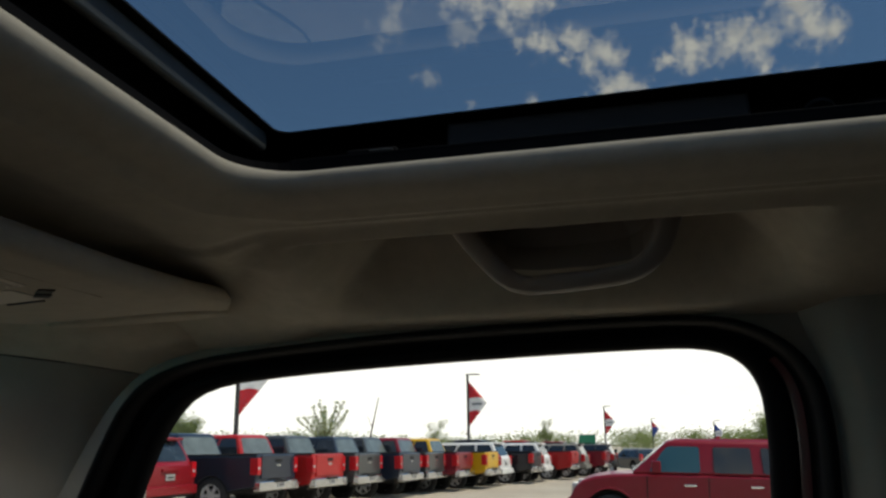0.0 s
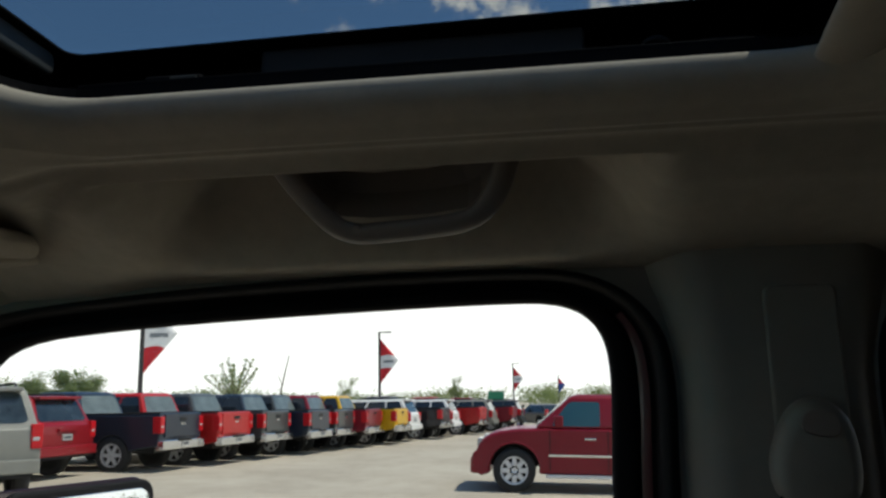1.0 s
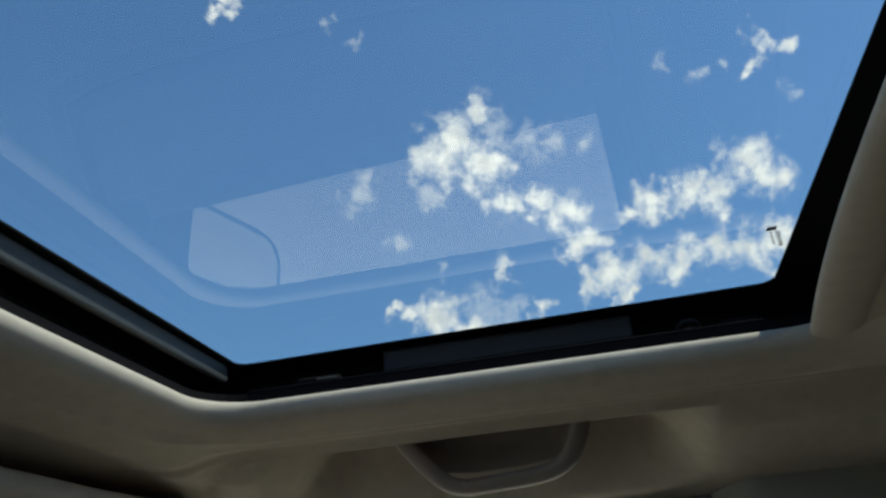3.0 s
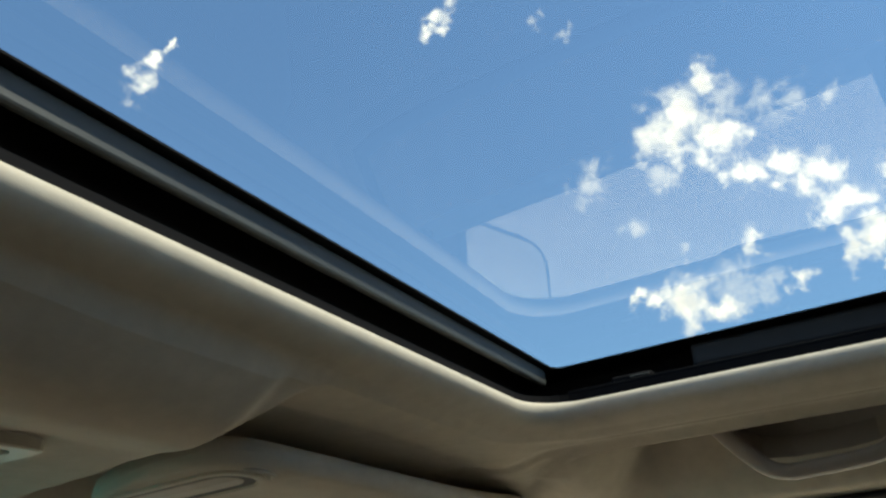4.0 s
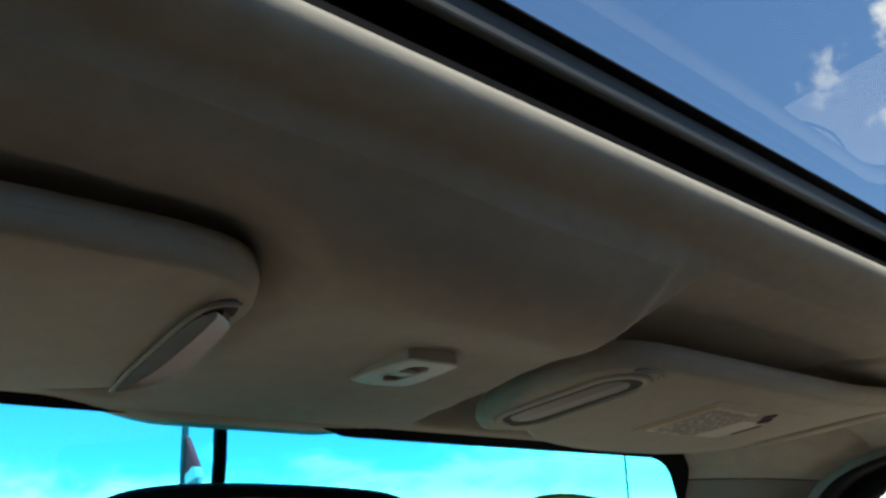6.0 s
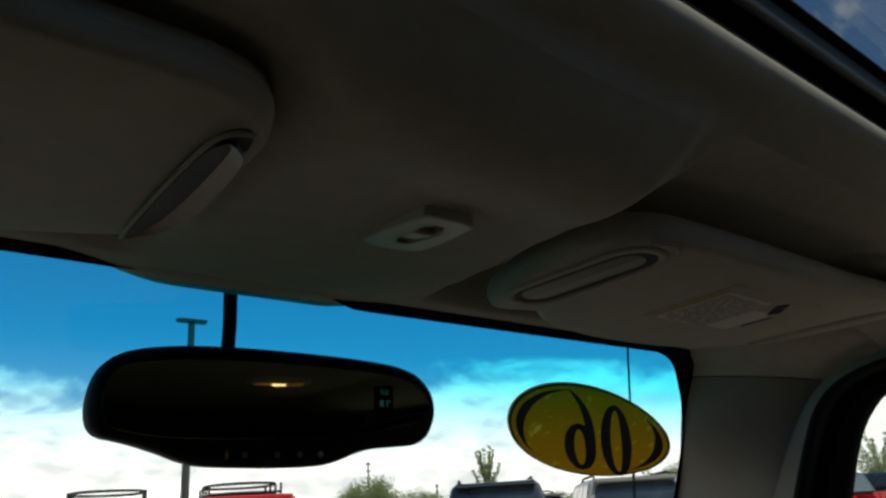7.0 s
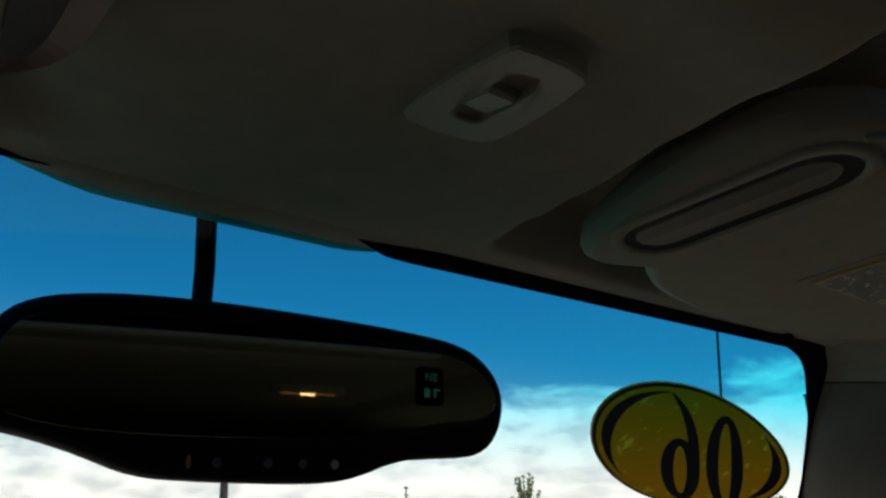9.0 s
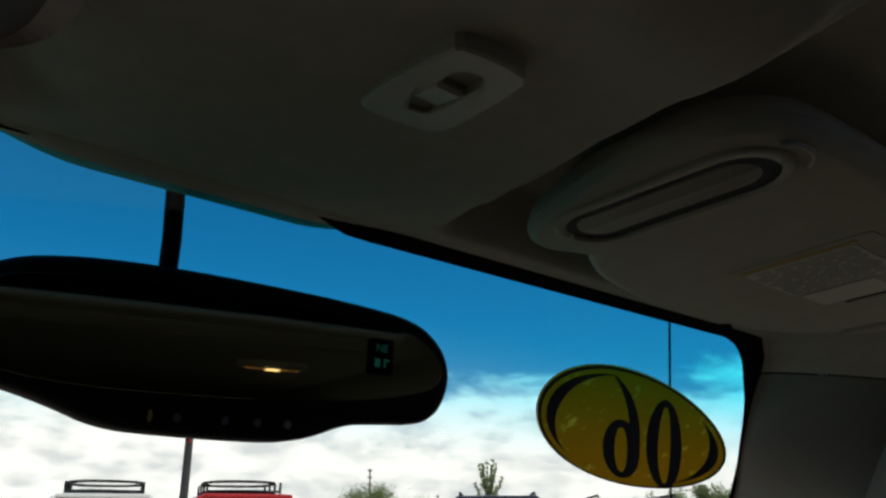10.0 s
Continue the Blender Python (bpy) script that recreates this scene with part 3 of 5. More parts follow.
    low = [[(x + sx * 0.0014, y + 0.0020, z - 0.0012) for x, y, z in r] for r in rows[cutrow:]]
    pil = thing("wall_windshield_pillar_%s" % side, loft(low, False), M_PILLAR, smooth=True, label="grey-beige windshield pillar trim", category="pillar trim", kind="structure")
    if sx > 0:
        part("screw_cover", lathe([(0.0, 0.0012), (0.009, 0.0011), (0.0102, 0.0004), (0.0106, -0.004)], 24), M_PILLAR, pil, smooth=True).matrix_world = Matrix.Translation(CAP_AT) @ Vector((-0.60, -0.78, 0.15)).to_track_quat("Z", "Y").to_matrix().to_4x4()

# seat-belt guide on the pillar
belt = empty("seat_belt_guide", "grey plastic seat-belt guide on the door pillar", "seat belt")
part("height_slider", slab(rounded_rect(-0.556, 1.45, -0.498, 1.665, 0.008, 4), 0, 0.006, 0.003, 3), M_PILLAR, belt).matrix_local = Matrix(((0, 0, -1, 0.672), (1, 0, 0, 0), (0, 1, 0, 0), (0, 0, 0, 1)))
cover = [(0.0, 0.0), (0.052, 0.0), (0.060, 0.02), (0.058, 0.055), (0.048, 0.075), (0.030, 0.083), (0.014, 0.078), (0.002, 0.06), (-0.008, 0.03)]
part("guide_cover", slab(soften(cover, 2), 0, 0.030, 0.012, 4), M_PILLAR, belt, smooth=True).matrix_local = Matrix(((0, 0, -1, 0.664), (-1, 0, 0, -0.493), (0, 1, 0, 1.493), (0, 0, 0, 1)))
part("guide_notch", slab(soften([(0.014, 0.055), (0.042, 0.05), (0.045, 0.066), (0.03, 0.074), (0.016, 0.07)], 2), 0.0305, 0.0325, 0.001, 2), M_HANDLE, belt).matrix_local = Matrix(((0, 0, -1, 0.664), (-1, 0, 0, -0.493), (0, 1, 0, 1.493), (0, 0, 0, 1)))
part("strap", tube([(0.645, -0.515, 1.50), (0.640, -0.512, 1.45), (0.63, -0.50, 1.30), (0.60, -0.47, 1.0)], 0.024, 8, 0.06, (1, 0, 0)), M_MATT, belt, "black webbing strap")

# passenger seat with a hoop-shaped head restraint
seat = empty("passenger_seat", "dark passenger seat with an open hoop headrest", "car seat", at=pose(0.412, -0.519, 0.555))
part("backrest", slab(soften([(-0.21, 0.30), (0.20, 0.30), (0.19, 0.80), (0.12, 0.88), (-0.12, 0.88), (-0.20, 0.80)], 2), -0.05, 0.05, 0.035, 4), M_SEAT, seat, smooth=True).matrix_local = pose(0, -0.03, 0, 90)
part("seat", slab(rounded_rect(-0.21, 0.03, 0.20, 0.52, 0.06, 4), 0.20, 0.34, 0.04, 4), M_SEAT, seat, smooth=True)
part("pedestal", box(-0.17, 0.08, 0.0, 0.17, 0.46, 0.22, 0.01), M_MATT, seat)
hoop = soften([(-0.046, 0, 0.85), (-0.048, 0, 0.97), (-0.046, 0, 1.010), (-0.034, 0, 1.036), (-0.012, 0, 1.044), (0.012, 0, 1.044), (0.034, 0, 1.036), (0.046, 0, 1.010), (0.048, 0, 0.97), (0.046, 0, 0.85)], 2, False)
part("headrest", tube(hoop, [0.0095 + 0.0045 * sstep(0.02, 0.045, abs(p[0])) for p in hoop], 12), M_SEAT, seat, "dark padded headrest hoop", True)

# plain surfaces that close the cabin
# unseen surfaces: pale in front to bounce light, dark behind to cut it
thing("floor", ([(-0.76, -0.62, 0.55), (0.76, -0.62, 0.55), (0.76, 0.9, 0.55), (-0.76, 0.9, 0.55)], [(0, 1, 2, 3)]), M_FLOOR, label="tan carpeted cabin floor", category="floor", kind="structure")
thing("floor_rear", ([(-0.76, -2.7, 0.55), (0.76, -2.7, 0.55), (0.76, -0.62, 0.55), (-0.76, -0.62, 0.55)], [(0, 1, 2, 3)]), M_BOUNCECUT, label="unseen dark rear floor that cuts bounced light", category="floor", kind="structure")
dash = [(0.98, 1.27), (0.80, 1.29), (0.62, 1.24), (0.55, 1.12), (0.60, 0.56), (0.98, 0.55)]
thing("wall_dash", loft([[(x, y, z) for y, z in dash] for x in (-0.78, 0.78)], True, True), M_DASH, label="plain tan dashboard closing the cabin", category="dashboard", kind="structure")
thing("wall_back", loft([[(-0.80, -2.72, 0.5), (0.80, -2.72, 0.5), (0.80, -2.72, 1.8), (-0.80, -2.72, 1.8)], [(-0.80, -2.69, 0.5), (0.80, -2.69, 0.5), (0.80, -2.69, 1.8), (-0.80, -2.69, 1.8)]], True, True), M_BOUNCECUT, label="plain dark rear wall of the cabin", category="wall", kind="structure")
for sx in (1, -1):
    q = [(sx * 0.705, -1.44, 0.5), (sx * 0.705, -2.7, 0.5), (sx * 0.705, -2.7, 1.75), (sx * 0.705, -1.44, 1.75)]
    thing("wall_rear_quarter", (q + [(sx * 0.73, p[1], p[2]) for p in q], [(0, 1, 2, 3), (7, 6, 5, 4)]), M_BOUNCECUT, label="plain dark rear side trim", category="side trim", kind="structure")


# ---- windshield ----
def wind(x, z):
    """The glass at x and height z."""
    return Vector((x, 0.356 + 1.348 * (1.704 - z) * (1 - 0.25 * (x / 0.65) ** 2), z))


rows = []
for i in range(25):
    z = 1.704 - 0.45 * (i / 24) ** 1.5
    rows.append([tuple(wind(-0.75 + 1.5 * k / 32, z)) for k in range(33)])
ws = thing("window_windshield", loft(rows, False), M_WIND, smooth=True, label="raked windshield with a blue tinted top band", category="windshield", kind="structure")
ws.visible_shadow = False
# black printed border
EDGE = soften([(0.40, 1.7000), (0.50, 1.6980), (0.545, 1.6935), (0.575, 1.6830), (0.597, 1.6700), (0.634, 1.6480), (0.672, 1.6130), (0.704, 1.5800), (0.800, 1.4300), (0.880, 1.2600)], 3, False)
for sx in (1, -1):
    inn = [wind(x, z) for x, z in EDGE]
    outr = [wind(x + 0.11, min(1.712, z + 0.040)) for x, z in EDGE]
    thing("trim_windshield_border", loft([[(sx * p.x, p.y - 0.003, p.z) for p in inn], [(sx * p.x, p.y - 0.003, p.z) for p in outr]], False), M_MATT, label="black printed edge of the windshield", category="windshield trim", kind="structure")
    x0 = 0.040
    top = [[tuple(wind(sx * x, (1.7050 if sx > 0 else 1.7115) if k == 0 else 1.7050 - (0.0092 if sx > 0 else 0.0045) * sstep(x0, x0 + 0.06, x)) + Vector((0, -0.003, 0))) for x in [x0 + (0.56 - x0) * i / 30 for i in range(31)]] for k in (0, 1)]
    thing("trim_windshield_top", loft(top, False), M_MATT, label="black printed top edge of the windshield", category="windshield trim", kind="structure")


# ---- decal on the windshield ----
def on_glass(u, v, lift):
    """Decal coordinates: the oval reaches from -1 to 1 both ways."""
    p = wind(0.4973 + 0.1525 * u - 0.0573 * v + 0.0124 * u * u, 1.6152 - 0.0102 * u + 0.0466 * v - 0.0014 * u * u)
    return (p.x, p.y - lift * 0.6, p.z - lift * 0.8)


def decal_piece(name, outer, inner, lift, m, parent, label=""):
    ro, ri = [on_glass(u, v, lift) for u, v in outer], [on_glass(u, v, lift) for u, v in inner]
    bo = [on_glass(u, v, lift - 0.0006) for u, v in outer]
    geo = loft([bo, ro, ri], True)
    return part(name, geo, m, parent, label)


def ellipse(a, b, n=48, cx=0.0, cy=0.0, a0=0.0, a1=360.0, lean=0.0):
    out = []
    for i in range(n):
        t = radians(a0 + (a1 - a0) * i / (n if a1 - a0 >= 360 else n - 1))
        y = b * math.sin(t)
        out.append((cx + a * math.cos(t) + lean * y, cy + y))
    return out


decal = empty("windshield_decal", "yellow oval price-year sticker with dark numerals on the windshield", "sticker")
part("backing", loft([[on_glass(u * q, v * q, 0.0024 if q == 1.0 else 0.0030) for u, v in ellipse(1.0, 1.0)] for q in (1.0, 0.99, 0.85, 0.7, 0.55, 0.4, 0.25, 0.1, 0.004)], True), M_YELLOW, decal)
decal_piece("border", ellipse(0.985, 0.985), ellipse(0.955, 0.95), 0.0040, M_NAVY, decal)
# a nought, and a six beside it, back to front as they show through the glass
decal_piece("numeral", ellipse(0.186, 0.82, cx=0.326, cy=-0.115), ellipse(0.066, 0.71, cx=0.326, cy=-0.115), 0.0040, M_NAVY, decal, "dark blue numeral nought")
decal_piece("numeral", ellipse(0.193, 0.52, cx=-0.12, cy=-0.33), ellipse(0.068, 0.40, cx=-0.125, cy=-0.33), 0.0040, M_NAVY, decal, "dark blue back-to-front numeral six")
stem_o = [(-0.22, 0.86), (-0.06, 0.68), (0.036, 0.37), (0.072, 0.04), (0.070, -0.34)]
stem_i = [(-0.23, 0.84), (-0.105, 0.56), (-0.050, 0.22), (-0.036, -0.10), (-0.050, -0.34)]
so, si = soften(stem_o, 2, False), soften(stem_i, 2, False)
part("numeral_stem", loft([[on_glass(*p, 0.0036) for p in so], [on_glass(*p, 0.0044) for p in so], [on_glass(*p, 0.0044) for p in si]], False), M_NAVY, decal)
for a0, a1 in ((105, 218), (-62, 38)):
    o = ellipse(0.90, 0.88, 24, a0=a0, a1=a1)
    i = [(u * (1 - 0.12 * math.sin(math.pi * k / 23)), v * (1 - 0.10 * math.sin(math.pi * k / 23))) for k, (u, v) in enumerate(o)]
    part("swash", loft([[on_glass(*p, 0.0036) for p in o], [on_glass(*p, 0.0044) for p in o], [on_glass(*p, 0.0044) for p in i]], False), M_NAVY, decal)

# ---- rear-view mirror ----
mirror = empty("rear_view_mirror", "black rear-view mirror with buttons, hung from the windshield", "mirror", at=Matrix.Translation((0.0285, 0.371, 1.6165)) @ pose(0, 0, 0, 2.5, 0, -8.5))
M_OUT = [(-0.134, -0.004), (-0.129, 0.022), (-0.114, 0.036), (-0.080, 0.042), (-0.035, 0.0435), (0.02, 0.042), (0.075, 0.039), (0.116, 0.034), (0.136, 0.020), (0.1435, 0.002),
         (0.1385, -0.018), (0.127, -0.030), (0.105, -0.031), (0.075, -0.033), (0.050, -0.043), (0.030, -0.046), (-0.03, -0.045), (-0.060, -0.043), (-0.085, -0.033), (-0.108, -0.026), (-0.129, -0.022)]
MO = soften(M_OUT[::-1], 2)


def facing(outline, y0, y1, r):
    """A rounded plate in x, z facing backwards, from y0 (back) to y1 (front)."""
    v, f = slab(outline, y0, y1, r, 3)
    return [(a, c, b) for a, b, c in v], [tuple(reversed(q)) for q in f]


part("housing", facing(MO, 0.0, 0.034, 0.010), M_BLACK, mirror, smooth=True)
GL = soften([(-0.127, -0.006), (-0.122, 0.018), (-0.108, 0.028), (-0.035, 0.0325), (0.06, 0.029), (0.112, 0.024), (0.131, 0.010), (0.134, -0.002), (0.122, -0.013), (0.06, -0.023), (-0.06, -0.026), (-0.118, -0.020)][::-1], 2)
part("mirror_glass", facing(GL, -0.0007, 0.0002, 0.0002), M_MIRROR, mirror, "dark dimmed mirror glass")
part("display", facing(rounded_rect(0.081, -0.004, 0.097, 0.017, 0.002, 3), -0.0026, -0.0014, 0.0004), M_MATT, mirror, "dark compass display")


def letters(text, size):
    cu = bpy.data.curves.new("text", "FONT")
    cu.body, cu.size, cu.align_x, cu.align_y = text, size, "CENTER", "CENTER"
    ob = new("text", cu)
    me = bpy.data.meshes.new_from_object(ob)
    bpy.data.objects.remove(ob)
    return me


me = letters("NE", 0.0064)
me.materials.append(M_TEAL)
ne = new("display_text", me)
ne.parent, ne.matrix_local = mirror, pose(0.089, -0.0030, 0.0110, 90)
part("display_text", join(box(0.0845, -0.0032, 0.0, 0.0878, -0.0028, 0.0048), box(0.0905, -0.0032, 0.0, 0.0917, -0.0028, 0.0048), box(0.0917, -0.0032, 0.0037, 0.0942, -0.0028, 0.0048)), M_TEAL, mirror)
for i, (u, m) in enumerate(((-0.0387, M_AMBER), (-0.0255, M_BUTTON), (-0.0007, M_BUTTON), (0.017, M_BUTTON), (0.034, M_PLASTIC))):
    v, f = lathe([(0.0, -0.0012), (0.0019, -0.0012), (0.0023, 0.0)], 14, "y")
    part("button", ([(a * (0.5 if i == 0 else 1) + u, b - 0.0005, c * (1.4 if i == 0 else 1) - 0.0365) for a, b, c in v], f), m, mirror)
part("stem", tube([(-0.034, 0.022, 0.030), (-0.036, 0.012, 0.06), (-0.041, -0.002, 0.098)], 0.0052, 10), M_MATT, mirror)

# ---- visors ----
V_RIGHT = [(0.150, 0.192), (0.152, 0.160), (0.161, 0.137), (0.181, 0.119), (0.218, 0.114), (0.30, 0.109), (0.50, 0.107), (0.60, 0.109), (0.642, 0.118), (0.655, 0.134), (0.640, 0.190), (0.612, 0.255), (0.580, 0.302), (0.50, 0.322), (0.37, 0.330), (0.29, 0.320), (0.252, 0.306), (0.238, 0.288), (0.205, 0.304), (0.188, 0.303), (0.172, 0.282), (0.157, 0.232)]
V_LEFT = [(0.1075, 0.140), (0.117, 0.123), (0.129, 0.1125), (0.150, 0.105), (0.18, 0.102), (0.31, 0.100), (0.46, 0.099), (0.60, 0.105), (0.642, 0.116), (0.655, 0.134), (0.640, 0.190), (0.607, 0.245), (0.575, 0.275), (0.46, 0.300), (0.31, 0.316), (0.21, 0.314), (0.160, 0.303), (0.131, 0.295), (0.112, 0.285), (0.1055, 0.266), (0.1008, 0.240), (0.1000, 0.205), (0.1020, 0.165)]


def bowed(geo):
    """Visors belly down a little in the middle."""
    return [(v[0], v[1], v[2] + (0.0125 * ((abs(v[0]) - 0.45) / 0.20) ** 2 if abs(v[0]) > 0.45 else 0.006 * ((0.45 - abs(v[0])) / 0.30) ** 2) - 0.05 * (v[1] - 0.20)) for v in geo[0]], geo[1]


def plate_on(outline, z0, z1, r, steps=3):
    """A plate with enough rows across to be bowed."""
    return bowed(slab(outline, z0, z1, r, steps))


VISOR_Z = 1.6945


def visor(sx, pts, label):
    ob = empty("sun_visor", label, "sun visor", "pair of sun visors", Matrix.Translation((0, 0, VISOR_Z)))
    n, rings = 44, []
    out = soften(pts, 3)
    lo, hi = min(p[0] for p in out), max(p[0] for p in out)

    def span(x):
        ys = []
        for i, p in enumerate(out):
            q = out[(i + 1) % len(out)]
            if (p[0] - x) * (q[0] - x) <= 0 and abs(p[0] - q[0]) > 1e-9:
                ys.append(p[1] + (q[1] - p[1]) * (x - p[0]) / (q[0] - p[0]))
        return min(ys), max(ys)
    th, r = 0.022, 0.0105
    for i in range(n + 1):
        k = 0.5 - 0.5 * math.cos(math.pi * i / n)
        x = lo + 1e-4 + (hi - lo - 2e-4) * k
        y0, y1 = span(x)
        edge = min(1.0, min(x - lo, hi - x) / r)
        hgt = th / 2 * math.sqrt(max(0.02, 1 - (1 - edge) ** 2))
        prof = []
        rr = min(r, (y1 - y0) * 0.45)
        for a in (180, 202, 225, 247, 270):
            prof.append((y0 + rr + rr * math.cos(radians(a)), hgt * math.sin(radians(a))))
        for f in (0.25, 0.5, 0.75):
            prof.append((y0 + rr + (y1 - y0 - 2 * rr) * f, -hgt))
        for a in (270, 292, 315, 337, 360, 45, 90):
            prof.append((y1 - rr + rr * math.cos(radians(a)), hgt * math.sin(radians(a))))
        for a in (90, 135):
            prof.append((y0 + rr + rr * math.cos(radians(a)), hgt * math.sin(radians(a))))
        rings.append([(sx * x, y, th / 2 + z) for y, z in prof])
    geo = loft(rings, True, True)
    if sx < 0:
        geo = (geo[0], [tuple(reversed(f)) for f in geo[1]])
    part("flap", bowed(geo), M_VISOR, ob, smooth=True)
    seam = inset(out, 0.08 * r)
    seam = [(sx * x, y, th * 0.42) for x, y in seam]
    part("piping", bowed(tube(seam + seam[:2], 0.0009, 6)), M_VISOR, ob)
    hinge = soften([(sx * x, y) for x, y in [(0.600, 0.140), (0.655, 0.120), (0.668, 0.142), (0.648, 0.205), (0.606, 0.272), (0.570, 0.285), (0.585, 0.22)]], 2)
    part("hinge_cover", bowed(slab(hinge if sx > 0 else hinge[::-1], -0.004, 0.016, 0.006, 3)), M_VISOR, ob, smooth=True)
    part("pivot", bowed(tube([(sx * 0.640, 0.270, 0.012), (sx * 0.665, 0.288, 0.020), (sx * 0.680, 0.290, 0.03)], 0.006, 10)), M_PLASTIC, ob)
    return ob


def oblong(length, width, n=10):
    return rounded_rect(-length / 2, -width / 2, length / 2, width / 2, width * 0.499, n)


def ring_plate(length, width, rim, z0, z1):
    o, i = oblong(length, width), oblong(length - 2 * rim, width - 2 * rim)
    r = [[(x, y, z1) for x, y in o], [(x, y, z0 + 0.001) for x, y in o], [(x, y, z0) for x, y in inset(o, 0.0015)], [(x, y, z0) for x, y in inset(o, rim - 0.001)], [(x, y, z1) for x, y in i]]
    return loft(r, True)


rv = visor(1, V_RIGHT, "beige cloth sun visor with warning label, folded up")
spot = pose(0.1985, 0.2055, 0.0, 0, 0, 93.5)
part("grip_rim", bowed(moved_geo(ring_plate(0.142, 0.059, 0.0080, -0.0022, 0.003), spot)), M_VISOR, rv, smooth=True)
# the groove's shade is a black plate round the insert
part("grip_gap", bowed(moved_geo(slab(oblong(0.128, 0.0455), -0.0007, 0.003, 0.0003, 1), spot)), M_INK, rv)
part("grip_lens", bowed(moved_geo(slab(oblong(0.112, 0.0295), -0.0014, 0.003, 0.0016, 3), spot @ pose(0.0015, 0.0006, 0))), M_GRIP, rv, "smooth beige grip insert", smooth=True)
part("grip_end", bowed(moved_geo(tube([(-0.0700 - 0.010 * math.cos(a), 0.017 * math.sin(a), -0.0010) for a in [radians(-80 + 160 * i / 14) for i in range(15)]], 0.0016, 7), spot)), M_VISOR, rv, smooth=True)
lab = empty("warning_label", "pale printed warning label stuck on the sun visor", "label", at=Matrix.Translation((0, 0, VISOR_Z)))
part("paper", plate_on(rounded_rect(0.333, 0.150, 0.485, 0.250, 0.004, 3), -0.0008, 0.0004, 0.0002, 1), M_VISOR, lab)
part("print_block", plate_on(rounded_rect(0.346, 0.166, 0.418, 0.243, 0.002, 2), -0.0012, -0.0006, 0.0002, 1), M_PAPER, lab)
part("print_line", plate_on(rounded_rect(0.3395, 0.163, 0.3425, 0.243, 0.001, 2), -0.0014, -0.0006, 0.0002, 1), M_AMBER, lab)
lrng = random.Random(8)
for i in range(15):
    x = 0.349 + 0.0046 * i
    y0 = 0.168 + lrng.uniform(0, 0.004)
    while y0 < 0.236:
        y1 = min(0.241, y0 + lrng.uniform(0.006, 0.030))
        part("print_line", plate_on(rounded_rect(x, y0, x + 0.0014, y1, 0.0004, 1), -0.0017, -0.0010, 0.0002, 1), M_PRINT, lab)
        y0 = y1 + lrng.uniform(0.0015, 0.004)
part("print_block", plate_on(rounded_rect(0.424, 0.186, 0.462, 0.240, 0.002, 2), -0.0012, -0.0006, 0.0002, 1), M_PAPER, lab)
part("print_line", plate_on(rounded_rect(0.466, 0.192, 0.470, 0.226, 0.001, 2), -0.0014, -0.0006, 0.0002, 1), M_SLATE, lab)
part("pictogram", join(*[plate_on([(cx - 0.0075, cy), (cx, cy - 0.0090), (cx + 0.0075, cy), (cx, cy + 0.0090)], -0.0016, -0.0004, 0.0003, 1) for cx, cy in ((0.440, 0.169), (0.452, 0.181))]), M_INK, lab)

lv = visor(-1, V_LEFT, "beige cloth sun visor with a long finger groove at its end")
# the finger groove: a straight rim on one side, a bulging edge on the other, ridged between
STRAIGHT = soften([(-0.1315, 0.153), (-0.1340, 0.163), (-0.1305, 0.237), (-0.1265, 0.277)], 2, False)
BULGE = soften([(-0.122, 0.1495), (-0.112, 0.160), (-0.108, 0.185), (-0.1055, 0.207), (-0.1048, 0.237), (-0.1090, 0.262), (-0.1250, 0.279)], 2, False)


def along(line, k):
    q = k * (len(line) - 1)
    i = min(int(q), len(line) - 2)
    f = q - i
    return tuple(a + (b - a) * f for a, b in zip(line[i], line[i + 1]))


face, facet = [], []
for i in range(29):
    k = i / 28
    p, q = along(STRAIGHT, k), along(BULGE, k)
    m = (p[0] * 0.38 + q[0] * 0.62, p[1] * 0.38 + q[1] * 0.62)
    deep = math.sin(math.pi * min(1.0, 0.16 + k * 0.84)) ** 0.6
    ridge = (m[0], m[1], -0.0045 + 0.0042 * deep)
    face.append([(p[0], p[1], 0.003), (p[0], p[1], -0.0045), ridge])
    facet.append([ridge, (q[0], q[1], -0.0045), (q[0], q[1], 0.003)])
# shade is painted on one wall, light on the other
part("lens", bowed(loft(face, False)), M_GROOVESHADE, lv, "groove wall with its shade in the colour")
part("lens_facet", bowed(loft(facet, False)), M_GROOVELIT, lv, "groove wall with its light in the colour")
# the hollow at the groove's end: its shade is a flat black plate
part("lens_gap", bowed(slab(soften([(-0.1330, 0.161), (-0.1325, 0.146), (-0.128, 0.1385), (-0.1205, 0.1365), (-0.1150, 0.146), (-0.1115, 0.162)], 2), -0.0006, 0.003, 0.0004, 1)), M_INK, lv)
part("lens_rim", bowed(tube([(p[0] - 0.0010, p[1], -0.0036) for p in soften([(-0.1185, 0.1355), (-0.1275, 0.1365), (-0.1330, 0.145), (-0.1347, 0.161), (-0.1313, 0.237), (-0.1268, 0.280)], 2, False)], 0.0013, 8)), M_VISOR, lv, smooth=True)

# ---- clip between the visors ----
clip = empty("visor_clip", "beige plastic visor clip on the headliner", "clip", at=Matrix.Translation((0.0355, 0.2045, 1.7065)) @ pose(0, 0, 0, 3.0, 0, 0))
CLIP_OUT = [(-0.0195, -0.0360), (0.0105, -0.0370), (0.0190, -0.0300), (0.0250, 0.0250), (0.0170, 0.0340), (-0.0165, 0.0365), (-0.0250, 0.0290), (-0.0245, -0.0300)]
